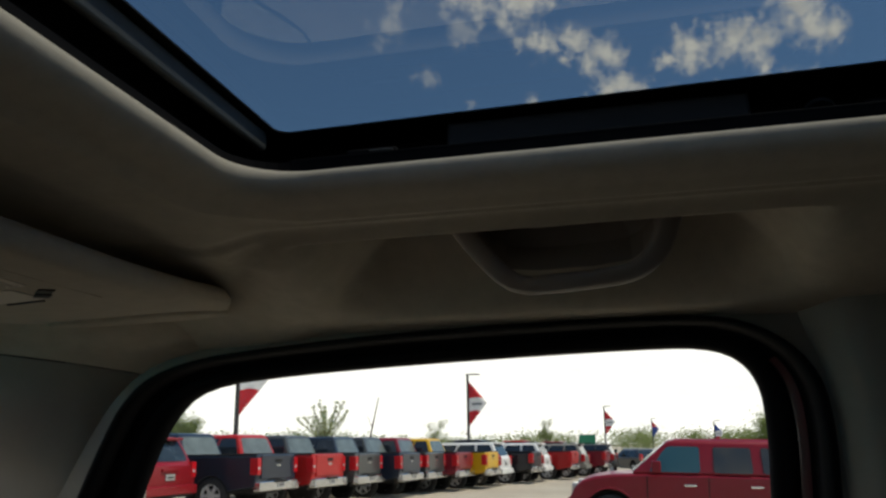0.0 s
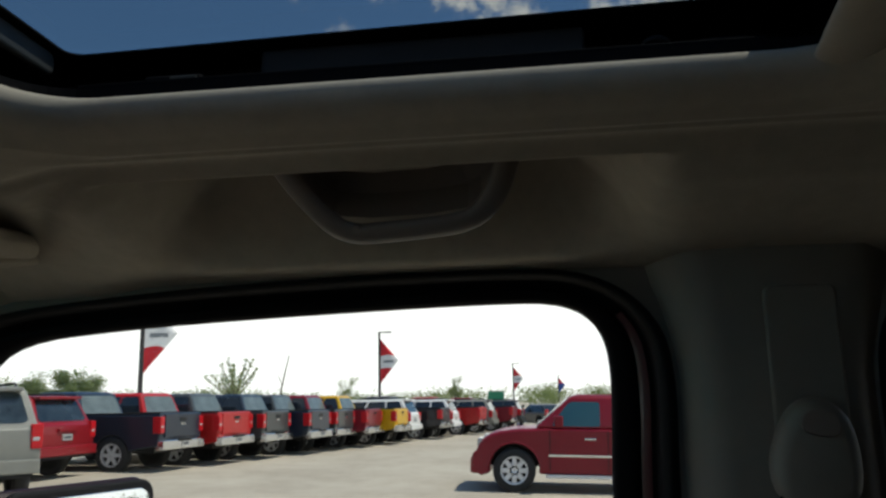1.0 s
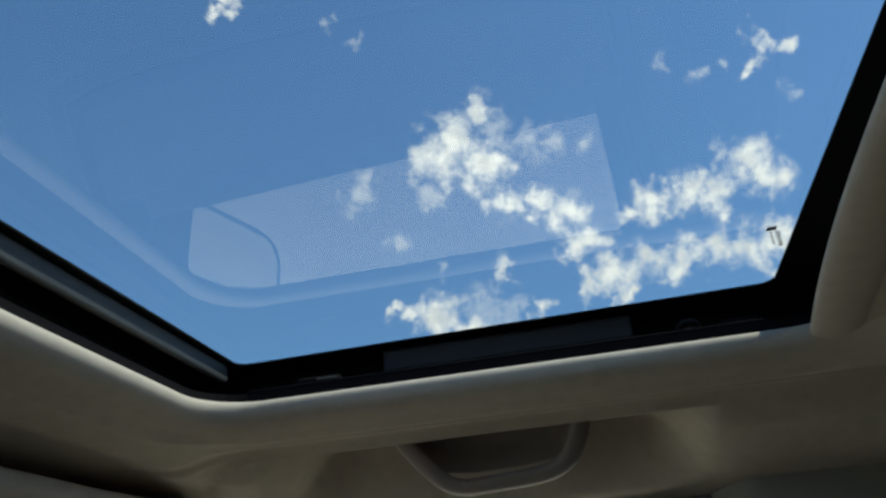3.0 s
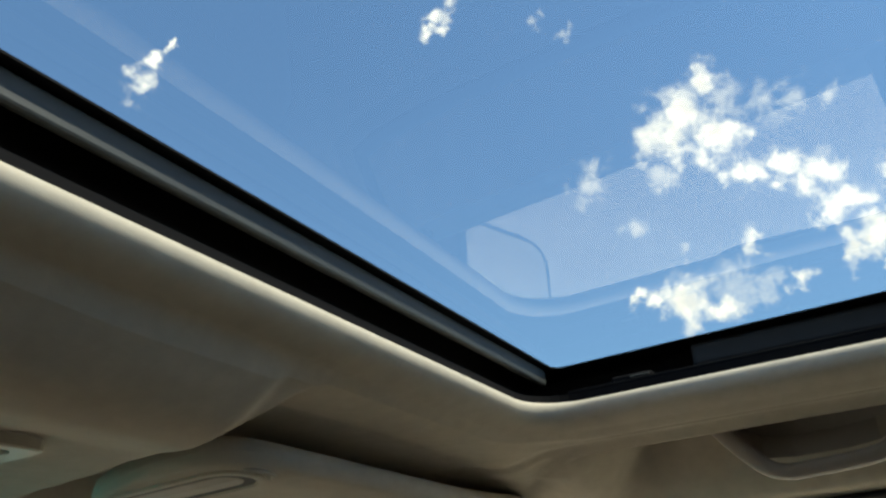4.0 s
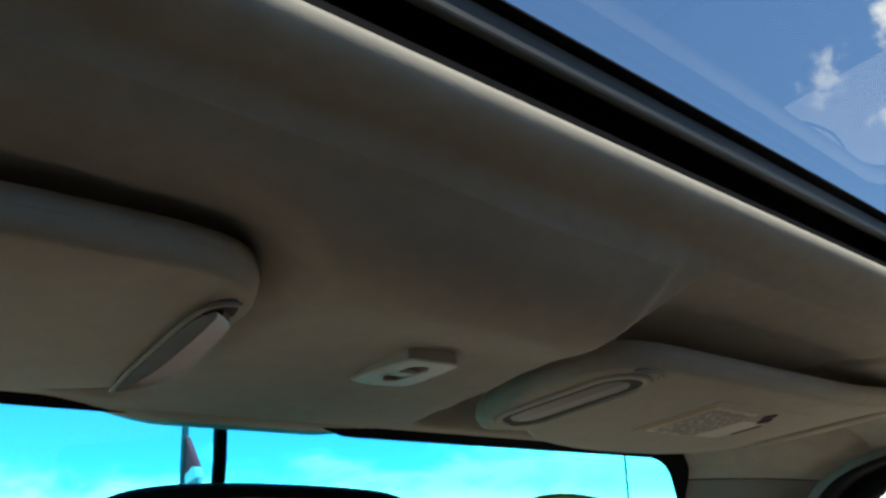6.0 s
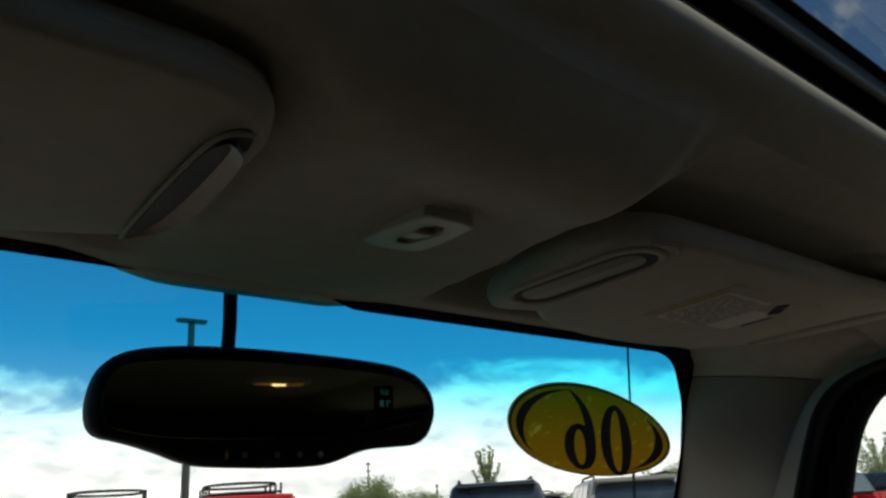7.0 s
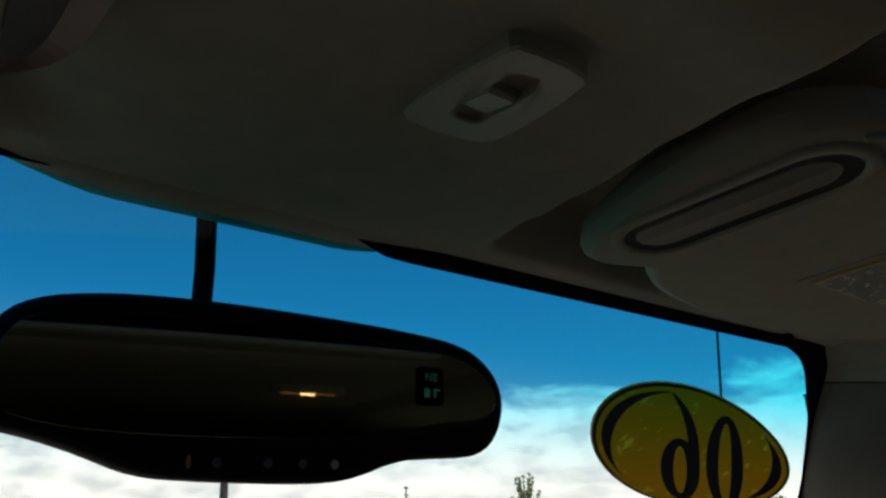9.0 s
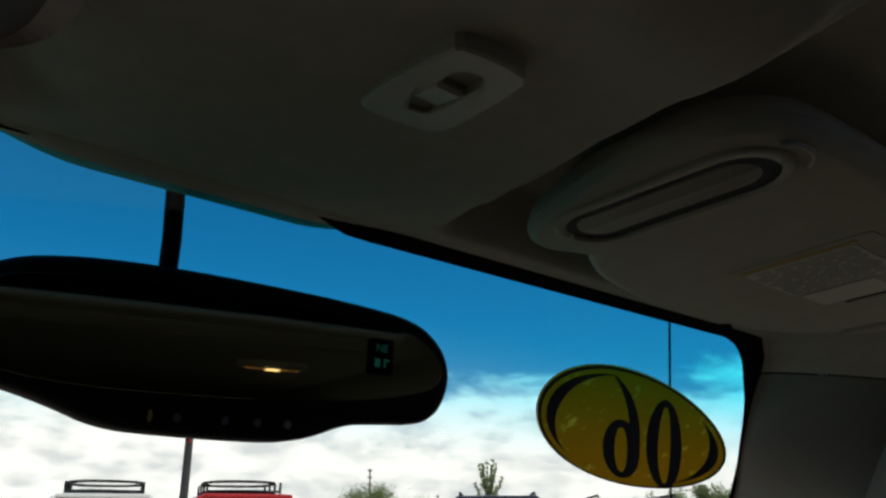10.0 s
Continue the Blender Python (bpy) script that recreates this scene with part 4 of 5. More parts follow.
co_, ci_ = soften(CLIP_OUT, 1), rounded_rect(-0.0105, -0.0225, 0.0060, 0.0195, 0.006, 3)
part("base_plate", loft([[(x, y, 0.006) for x, y in co_], [(x, y, -0.0036) for x, y in co_], [(x, y, -0.0048) for x, y in inset(co_, 0.0014)], [(x, y, -0.0048) for x, y in inset(ci_, -0.0010)], [(x, y, -0.0040) for x, y in ci_], [(x, y, 0.0055) for x, y in ci_]], True), M_PLASTIC, clip)
# black colour stands in for the shade of a deeper slot
part("slot", slab(ci_, 0.0040, 0.0060, 0.0005, 1), M_MATT, clip, "slot bottom with its shade painted black")
bar = rounded_rect(-0.0104, -0.0060, 0.0059, 0.0125, 0.002, 4)
part("hook", loft([[(x, y, 0.0050) for x, y in bar], [(x, y, -0.0030 + 0.16 * max(0.0, y)) for x, y in bar], [(x, y, -0.0050 + 0.16 * max(0.0, y)) for x, y in inset(bar, 0.0016)]], True, True), M_PLASTIC, clip)

# ---- grab handle ----
gh = empty("grab_handle", "beige plastic grab handle over the passenger door", "grab handle")
path = [(0.549, -0.108, 1.752), (0.556, -0.118, 1.736), (0.566, -0.134, 1.716), (0.574, -0.148, 1.702), (0.577, -0.162, 1.697), (0.577, -0.18, 1.6965), (0.574, -0.235, 1.699), (0.571, -0.258, 1.702), (0.566, -0.272, 1.710), (0.560, -0.282, 1.724), (0.552, -0.292, 1.752)]
path = soften(path, 1, False)
path = [(x, y - 0.010 - 0.008 * (y > -0.17), z + 0.0075) for x, y, z in path]
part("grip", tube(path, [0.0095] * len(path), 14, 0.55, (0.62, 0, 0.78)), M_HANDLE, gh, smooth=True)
inner = soften([(0.560, -0.122, 1.748), (0.574, -0.138, 1.722), (0.583, -0.156, 1.710), (0.583, -0.25, 1.712), (0.576, -0.270, 1.722), (0.562, -0.286, 1.748)], 1, False)
inner = [(x, y - 0.012, z + 0.0075) for x, y, z in inner]
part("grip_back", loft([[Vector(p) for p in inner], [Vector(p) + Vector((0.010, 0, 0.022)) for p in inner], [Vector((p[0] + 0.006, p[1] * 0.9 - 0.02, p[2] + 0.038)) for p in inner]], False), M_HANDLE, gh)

# ---- dome lamp behind ----
dome = empty("dome_lamp", "small lit dome lamp on the rear headliner", "lamp", at=pose(0.307, -0.87, 1.733))
part("bezel", slab(oblong(0.15, 0.06), 0.0, 0.02, 0.005, 3), M_PLASTIC, dome)
part("bulb_lens", slab(oblong(0.032, 0.010), -0.003, 0.01, 0.003, 2), M_LAMP, dome, "glowing warm lamp lens")
part("lamp_edge", slab(oblong(0.115, 0.004), -0.001, 0.01, 0.0008, 2), M_LAMPDIM, dome, "dim amber edge of the lamp")

# ---- wing mirror outside ----
wm = empty("wing_mirror", "maroon wing mirror with black rim outside the door", "mirror", at=Matrix.Translation((1.032, 0.291, 1.384)) @ pose(0, 0, 0, 0, 0, -22) @ pose(0, 0, 0, -4.1, 0, 0))
WM = rounded_rect(-0.150, -0.060, 0.122, 0.098, (0.03, 0.06, 0.03, 0.03), 5)
shell = [[(x * k - 0.03 * (1 - k), y, z * k + 0.01 * (1 - k)) for x, z in WM] for y, k in ((0.010, 0.97), (0.018, 1.0), (0.050, 0.99), (0.090, 0.90), (0.125, 0.72), (0.150, 0.42), (0.158, 0.12))]
part("shell", loft(shell, True, True), M_DEEPRED, wm, smooth=True)
WR = rounded_rect(-0.112, -0.052, 0.118, 0.094, (0.02, 0.055, 0.022, 0.02), 5)
part("rim", facing(WR, 0.0, 0.03, 0.006), M_BLACK, wm, smooth=True)
WG = rounded_rect(-0.100, -0.042, 0.106, 0.082, (0.016, 0.050, 0.018, 0.016), 5)
part("mirror_glass", facing(WG, -0.002, 0.004, 0.001), M_MIRROR2, wm, "bright mirror glass")
part("arm", box(-0.30, 0.03, -0.058, -0.12, 0.10, -0.008, 0.015), M_BLACK, wm)

# radio aerial on the fender
aerial = empty("car_aerial", "thin black radio aerial on the fender", "aerial", at=pose(0.812, 0.67, 1.075))
part("mast", tube([(0, 0, 0.0), (0.018, -0.023, 0.45), (0.045, -0.055, 0.95)], [0.003, 0.0022, 0.0016], 6), M_MATT, aerial)
part("foot", lathe([(0.02, 0.0), (0.015, 0.02), (0.005, 0.03)], 12), M_BLACK, aerial)
fender = [(0.79, 0.0), (0.95, 0.0), (1.0, 0.9), (0.97, 1.03), (0.90, 1.055), (0.79, 1.055)]
thing("fender", loft([[(x, y, z + 0.02) for x, z in fender] for y in (0.56, 2.4)], True, True), M_RED, label="red painted front fender of the car", category="fender", kind="structure")

# ==== outside ====
M_LOT = bpy.data.materials.new("lot_concrete")
M_LOT.use_nodes = True
k = Nodes(M_LOT.node_tree)
co = k.n("TexCoord").outputs["Object"]
f1 = k.noise(co, 0.25, 5.0, 0.6)
f2 = k.noise(co, 9.0, 8.0, 0.7)
f3 = k.noise(co, 1.4, 6.0, 0.65)
tone = k.math("MULTIPLY_ADD", f1, 0.5, k.math("MULTIPLY_ADD", f2, 0.14, k.math("MULTIPLY", f3, 0.36)))
bs = M_LOT.node_tree.nodes["Principled BSDF"]
k.put(bs, "Base Color", k.mix(k.step(tone, 0.34, 0.66), (0.315, 0.275, 0.215), (0.44, 0.395, 0.315)))
bs.inputs["Roughness"].default_value = 0.9
bn = k.n("Bump")
k.put(bn, "Strength", 0.03), k.put(bn, "Distance", 0.01), k.put(bn, "Height", f2)
k.put(bs, "Normal", bn.outputs[0])


def ground_z(y):
    """The lot rises gently towards the row of pickups, and is level past it."""
    return -0.19 + 0.034 * max(-12.0, min(10.0, y))


LOT_Y = (-3500, -40, -12, -8, -4, 0, 4, 7, 10, 14, 40, 3500)
thing("ground", loft([[(x, y, ground_z(y)) for x in (-3500, -60, -10, 0, 10, 25, 60, 3500)] for y in LOT_Y], False), M_LOT,
      label="pale dusty concrete car lot reaching the horizon", category="ground", kind="structure")

M_TYRE = principled("tyre_rubber", (0.018, 0.018, 0.018), 0.85, var=0.2)
M_RIM = principled("alloy_rim", (0.62, 0.63, 0.64), 0.35, 0.35, var=0.08)
M_CHROME = principled("chrome", (0.75, 0.76, 0.77), 0.15, 1.0)
M_DARKGLASS = principled("dark_car_glass", (0.015, 0.02, 0.025), 0.05, spec=0.8)
M_BLUEGLASS = principled("bluish_car_glass", (0.018, 0.075, 0.105), 0.08, spec=0.45)
# pale base colour stands in for bright sky on the glass
M_SKYREAR = principled("rear_glass_with_sky", (0.13, 0.155, 0.148), 0.10, spec=0.6, var=0.25, scale=2.5)
# mottled base colour stands in for patches of reflection
M_SUVGLASS = principled("dark_rear_glass_patched", (0.022, 0.032, 0.038), 0.06, spec=0.7, var=0.6, scale=3.0)
M_TAIL = principled("tail_lamp_red", (0.50, 0.006, 0.012), 0.35, coat=0.15, spec=0.3)
M_HEAD = principled("head_lamp", (0.42, 0.43, 0.43), 0.15, coat=1.0)
M_UNDER = principled("underbody", (0.01, 0.01, 0.01), 0.9)
M_PLATE = principled("plate_white", (0.38, 0.38, 0.36), 0.5)
PAINT = {}


def paint(col):
    if col not in PAINT:
        PAINT[col] = principled("car_paint", col, 0.34, coat=0.25 if max(col) > 0.15 else 0.5, var=0.06, scale=3, spec=0.25)
    return PAINT[col]


def arch(yc, r, zb, n=9):
    """Points of a wheel arch from front to back, along the lower edge."""
    a = math.asin(max(-1.0, min(1.0, (zb - 0.40) / r)))
    return [(yc + r * math.cos(a + (math.pi - 2 * a) * i / n), 0.40 + r * math.sin(a + (math.pi - 2 * a) * i / n)) for i in range(n + 1)]


def side_body(outline, half):
    def ring(x, s):
        cy = sum(p[0] for p in outline) / len(outline)
        return [(x, cy + (y - cy) * (1 - 0.008 * s), z if s == 0 else z - (0.04 * s if z > 0.9 else -0.01)) for y, z in outline]
    return loft([ring(-half, 1), ring(-half + 0.035, 0.3), ring(-half + 0.10, 0), ring(half - 0.10, 0), ring(half - 0.035, 0.3), ring(half, 1)], True, True)


def cabin(y0, y1, yt0, yt1, zb, zt, hb, ht):
    """A greenhouse and its four sides (as corner lists, seen from outside)."""
    def rect(a, b, h, z):
        return [(-h, a, z), (h, a, z), (h, b, z), (-h, b, z)]
    b, t = rect(y0, y1, hb, zb), rect(yt0, yt1, ht, zt)
    mid = rect(yt0 + 0.02 + (y0 - yt0) * 0.08, yt1 - 0.02 + (y1 - yt1) * 0.08, ht + (hb - ht) * 0.10, zt - (zt - zb) * 0.07)
    t2 = rect(yt0 + 0.10, yt1 - 0.12, ht - 0.10, zt + 0.012)
    geo = loft([b, mid, t2], True, True)
    s = {"back": (b[0], b[1], mid[1], mid[0]), "right": (b[1], b[2], mid[2], mid[1]), "front": (b[2], b[3], mid[3], mid[2]), "left": (b[3], b[0], mid[0], mid[3])}
    return geo, s


def pane_on(side, u0, v0, u1, v1, proud=0.006):
    """A window plate on one side of the greenhouse, with cut corners."""
    a, b, c, d = (Vector(p) for p in side)
    nrm = (b - a).cross(d - a).normalized()

    def at(u, v, h):
        return a.lerp(b, u).lerp(d.lerp(c, u), v) + nrm * h
    e, f = 0.06 * (u1 - u0), 0.10 * (v1 - v0)
    o = [(u0 + e, v0), (u1 - e, v0), (u1, v0 + f), (u1, v1 - f), (u1 - e, v1), (u0 + e, v1), (u0, v1 - f), (u0, v0 + f)]
    return loft([[at(u, v, -0.01) for u, v in o], [at(u, v, proud) for u, v in o]], True, True)


def wheel_parts(parent, x, y, r, spokes):
    sx = 1 if x > 0 else -1
    tyre = lathe([(r * 0.62, -0.11), (r * 0.92, -0.12), (r, -0.09), (r, 0.09), (r * 0.92, 0.12), (r * 0.62, 0.11)], 28, "x", False)
    wob = part("wheel", moved_geo(tyre, Matrix.Translation((x, y, r))), M_TYRE, parent, "black rubber tyre with alloy rim", True)
    pieces = [lathe([(r * 0.60, sx * 0.06), (r * 0.64, sx * 0.118), (r * 0.58, sx * 0.112), (r * 0.56, sx * 0.05)], 28, "x", False), lathe([(r * 0.01, sx * 0.085), (r * 0.14, sx * 0.10), (r * 0.15, sx * 0.06)], 16, "x")]
    for i in range(spokes):
        a = 2 * math.pi * i / spokes
        w0, w1 = 0.05, 0.032
        c, s = math.cos(a), math.sin(a)
        q = []
        for h in (sx * 0.07, sx * 0.102):
            for rr, ww in ((r * 0.12, w0), (r * 0.60, w1)):
                q += [(h, c * rr - s * ww, s * rr + c * ww), (h, c * rr + s * ww, s * rr - c * ww)]
        pieces.append((q, [(0, 1, 3, 2), (4, 6, 7, 5), (0, 2, 6, 4), (1, 5, 7, 3), (2, 3, 7, 6)]))
    part("rim", moved_geo(join(*pieces), Matrix.Translation((x, y, r))), M_RIM, wob, "bright alloy rim")
    disc = lathe([(0.01, sx * 0.045), (r * 0.6, sx * 0.045), (r * 0.6, sx * 0.03)], 20, "x")
    part("brake_disc", moved_geo(disc, Matrix.Translation((x, y, r))), M_UNDER, wob)


def rounded(ob, width):
    """Pressed-steel edges: a bevel, and normals that keep the panels flat."""
    b = ob.modifiers.new("bevel", "BEVEL")
    b.width, b.segments, b.limit_method, b.angle_limit = width, 2, "ANGLE", radians(28)
    ob.modifiers.new("normals", "WEIGHTED_NORMAL")
    ob.data.polygons.foreach_set("use_smooth", [True] * len(ob.data.polygons))
    return ob


def vehicle(kind, name, col, label, at, group="", rack=False, spokes=6, strip=False, glassm=None, roof=None, rails=False):
    ob = empty(name, label, {"pickup_truck": "pickup truck", "sport_utility_car": "car", "estate_car": "car"}.get(name, "car"), group, at)
    m, gm = paint(col), glassm or M_DARKGLASS
    half = 0.97
    if kind == "pickup":
        L, ya, yb = 5.75, 1.25, 4.72
        out = [(0.05, 0.62), (0.0, 1.02), (0.03, 1.36), (2.10, 1.36), (2.14, 1.30), (4.30, 1.26), (5.35, 1.18), (5.66, 1.05), (5.72, 0.75), (5.70, 0.52)] + arch(yb, 0.47, 0.50) + arch(ya, 0.47, 0.50)
        geo, s = cabin(2.14, 4.40, 2.38, 3.55, 1.27, 1.90, 0.93, 0.76)
    elif kind == "suv":
        L, ya, yb = 4.90, 1.05, 4.02
        out = [(0.06, 0.55), (0.0, 0.80), (0.03, 1.20), (0.10, 1.26), (3.60, 1.22), (3.80, 1.19), (4.50, 1.13), (4.74, 1.05), (4.86, 0.92), (4.90, 0.70), (4.88, 0.48), (4.80, 0.40)] + arch(yb, 0.46, 0.44) + arch(ya, 0.46, 0.44)
        geo, s = cabin(0.08, 3.82, 0.38, 2.95, 1.21, 1.87, 0.95, 0.76)
    elif kind == "tall":
        L, ya, yb = 4.70, 1.05, 3.955
        out = [(0.06, 0.45), (0.0, 0.72), (0.03, 1.05), (0.10, 1.11), (3.40, 1.115), (3.62, 1.10), (3.95, 1.085), (4.21, 1.045), (4.40, 0.985), (4.50, 0.92), (4.58, 0.80), (4.63, 0.69), (4.69, 0.65), (4.70, 0.52), (4.66, 0.36), (4.55, 0.27)] + arch(yb, 0.44, 0.32) + arch(ya, 0.44, 0.32)
        geo, s = cabin(0.08, 3.60, 0.30, 2.95, 1.10, 1.685, 0.95, 0.78)
    else:
        L, ya, yb = 4.7, 0.95, 3.75
        out = [(0.05, 0.45), (0.0, 0.75), (0.10, 1.00), (3.45, 0.98), (4.40, 0.86), (4.66, 0.70), (4.68, 0.42)] + arch(yb, 0.42, 0.40) + arch(ya, 0.42, 0.40)
        geo, s = cabin(0.35, 3.50, 1.05, 2.60, 0.97, 1.45, 0.86, 0.66)
    rounded(part("body", side_body(out, half), m, ob), 0.045)
    rounded(part("cabin", geo, paint(roof) if roof else m, ob), 0.05)
    part("underbody", box(-0.72, 0.30, 0.44, 0.72, L - 0.30, 0.90), M_UNDER, ob)
    part("rear_window", pane_on(s["back"], 0.07, 0.14, 0.93, 0.93), M_SKYREAR if kind == "pickup" else M_SUVGLASS, ob)
    part("windscreen", pane_on(s["front"], 0.05, 0.06, 0.95, 0.95), gm, ob)
    if kind == "pickup":
        spans = ((0.06, 0.40), (0.44, 0.84))
    elif kind == "suv":
        spans = ((0.05, 0.26), (0.29, 0.55), (0.58, 0.86))
    else:
        spans = ((0.10, 0.46), (0.50, 0.86))
    if kind == "tall":
        spans = ()

        def cut(pts):
            out = []
            for i, p in enumerate(pts):
                a, b = Vector(pts[i - 1]), Vector(pts[(i + 1) % len(pts)])
                p = Vector(p)
                out += [tuple(p + (a - p).normalized() * 0.03), tuple(p + (b - p).normalized() * 0.03)]
            return out

        def side_pane(pts, sx):
            def at(y, z, h):
                return (sx * (0.95 + (0.78 - 0.95) * (z - 1.10) / 0.60 + h), y, z)
            g = loft([[at(y, z, -0.02) for y, z in pts], [at(y, z, 0.016) for y, z in pts]], True, True)
            return g
        for sx in (-1, 1):
            for pts, gg in (([(2.46, 1.14), (3.30, 1.14), (3.24, 1.24), (3.02, 1.53), (2.94, 1.565), (2.46, 1.565)], gm), ([(1.62, 1.14), (2.24, 1.14), (2.24, 1.56), (1.64, 1.56)], M_DARKGLASS), ([(0.45, 1.15), (1.46, 1.14), (1.48, 1.56), (0.60, 1.55)], M_DARKGLASS)):
                part("side_window", side_pane(cut(pts), sx), gg, ob)
            part("arch_lip", tube([(sx * 0.972, y, z) for y, z in arch(yb, 0.455, 0.34, 14)], 0.018, 6), m, ob)
    for u0, u1 in spans:
        part("side_window", pane_on(s["right"], u0, 0.12, u1, 0.92), gm, ob)
        part("side_window", pane_on(s["left"], 1 - u1, 0.12, 1 - u0, 0.92), gm, ob)
    zt = {"car": 0.68, "tall": 0.66}.get(kind, 0.78)
    top = {"tall": -0.25}.get(kind, 0.0)
    for sx in (-1, 1):
        for y in (ya, yb):
            wheel_parts(ob, sx * 0.86, y, {"car": 0.34, "tall": 0.375}.get(kind, 0.42), spokes)
        part("tail_light", box(sx * 0.895 - 0.085, -0.014, zt + 0.12, sx * 0.895 + 0.088, 0.20, zt + 0.50, 0.02), M_TAIL, ob, "red tail lamp")
        tl = ob.children[-1]
        part("reverse_lamp", box(sx * 0.895 - 0.065, -0.020, zt + 0.24, sx * 0.895 + 0.040, 0.02, zt + 0.30, 0.012), M_HEAD, tl, "pale reversing lamp segment")
        if kind != "car":
            for yy in ((yb - 0.62, yb - 1.62, yb - 2.62) if kind != "pickup" else (2.12, yb - 1.62, yb - 0.72)):
                part("door_seam", box(sx * 0.974 - 0.006, yy - 0.007, 0.50 + top * 0.5, sx * 0.974 + 0.006, yy + 0.007, 1.20 + top * 0.5), M_UNDER, ob)
            if kind != "tall":
                part("sill_trim", box(sx * 0.955 - 0.03, ya + 0.50, 0.46 + top * 0.4, sx * 0.955 + 0.03, yb - 0.50, 0.54 + top * 0.4, 0.01), M_UNDER, ob)
        part("head_light", box(sx * 0.76 - 0.16, L - (0.30 if kind != "tall" else 0.34), zt + 0.04, sx * 0.76 + 0.200, L - (0.035 if kind != "tall" else 0.10), zt + 0.26, 0.03), M_HEAD, ob, "clear headlamp")
        part("side_mirror", box(sx * 1.07 - 0.10, yb - 0.85, 1.24 + top * 0.4, sx * 1.07 + 0.10, yb - 0.70, 1.42 + top * 0.4, 0.03), M_UNDER if not strip else m, ob)
        if kind != "car":
            for y in ((yb - 1.30, yb - 2.35)):
                part("door_handle", box(sx * 0.985 - 0.02, y - 0.12, 1.10 + top * 0.75, sx * 0.985 + 0.02, y + 0.08, 1.135 + top * 0.75, 0.01), M_CHROME if strip else m, ob, "door handle")
        if kind in ("suv", "tall"):
            part("running_board", box(sx * 0.93 - 0.07, ya + 0.55, 0.36 + top * 0.4, sx * 0.93 + 0.07, yb - 0.55, 0.42 + top * 0.4, 0.01), M_RIM if strip else M_UNDER, ob)
        if strip:
            part("trim_strip", box(sx * 0.982 - 0.012, ya + 0.52, 0.62, sx * 0.982 + 0.012, yb - 0.60, 0.66, 0.004), M_CHROME, ob, "bright trim strip")
        if rails or strip:
            part("roof_rail", tube([(sx * 0.66, 0.6, 1.885 + top), (sx * 0.66, 0.75, 1.935 + top), (sx * 0.66, 2.25, 1.935 + top), (sx * 0.66, 2.5, 1.88 + top)], 0.022, 8), m if strip else M_UNDER, ob)
    if kind in ("suv", "tall"):
        part("bumper_valance", box(-0.86, -0.055, 0.46 + top * 0.3, 0.86, 0.10, 0.53 + top * 0.3, 0.02), M_UNDER, ob, "black lower bumper valance")
        part("tailgate_handle", box(-0.30, -0.030, 1.06 + top, 0.30, 0.012, 1.13 + top, 0.01), m, ob)
        part("roof_spoiler", box(-0.70, 0.20, 1.80 + top, 0.70, 0.48, 1.865 + top, 0.02), m, ob)
    part("bumper", box(-0.95, -0.09, 0.52, 0.95, 0.12, 0.74, 0.03), M_CHROME if kind == "pickup" else m, ob, "rear bumper")
    part("front_bumper", box(-0.93, L - 0.20, 0.46 + top * 0.6, 0.93, L + 0.03, 0.70 + top * 0.4, 0.06), M_CHROME if kind == "pickup" else m, ob)
    part("grille", box(-0.50, L - (0.10 if kind != "tall" else 0.20), 0.78 + top * 0.4, 0.50, L - (0.005 if kind != "tall" else 0.06), 1.00 + top * 0.5, 0.02), M_CHROME, ob, "bright grille")
    if kind == "pickup":
        part("tailgate", box(-0.78, -0.016, 0.80, 0.78, 0.03, 1.33, 0.012), m, ob)
        part("tailgate_handle", box(-0.16, -0.028, 1.17, 0.16, -0.010, 1.25, 0.01), M_UNDER, ob)
        part("bumper_step", box(-0.28, -0.115, 0.70, 0.28, -0.02, 0.755, 0.01), M_UNDER, ob, "black bumper step pad")
        part("badge", box(-0.10, -0.024, 1.08, 0.10, -0.012, 1.12, 0.004), M_CHROME, ob)
        part("bed_rail", box(-0.96, 0.04, 1.355, -0.88, 2.08, 1.385, 0.01), M_UNDER, ob)
        part("bed_rail", box(0.88, 0.04, 1.355, 0.96, 2.08, 1.385, 0.01), M_UNDER, ob)
        part("bed_liner", box(-0.80, 0.10, 1.30, 0.80, 2.05, 1.372), M_UNDER, ob)
    part("number_plate", box(-0.16, -0.105, 0.58, 0.16, -0.088, 0.70, 0.004) if kind == "pickup" else box(-0.16, -0.02, 0.86, 0.16, 0.02, 1.0, 0.004), M_PLATE, ob, "plain pale number plate")
    part("plate_bar", box(-0.11, -0.112, 0.62, 0.11, -0.104, 0.66) if kind == "pickup" else box(-0.11, -0.028, 0.91, 0.11, -0.018, 0.95), M_SLATE, ob)
    if rack:
        r = empty("roof_rack", "black tubular roof rack on the car roof", "roof rack", "roof racks", at)
        z0, z1 = 1.93, 2.08
        for z, g in ((z0, 0.0), (z1, 0.06)):
            loop = soften([(-0.58 - g * .3, 0.75 - g, z), (0.58 + g * .3, 0.75 - g, z), (0.58 + g * .3, 2.5 + g, z), (-0.58 - g * .3, 2.5 + g, z)], 2)
            part("rail", tube(loop + [loop[0], loop[1]], 0.026, 6), M_UNDER, r)
        for y in (0.8, 1.35, 1.9, 2.45):
            part("crossbar", tube([(-0.58, y, z0), (0.58, y, z0)], 0.020, 6), M_UNDER, r)
            for sx in (-1, 1):
                part("strut", tube([(sx * 0.60, y, 1.86), (sx * 0.60, y, z1)], 0.020, 6), M_UNDER, r)
    return ob


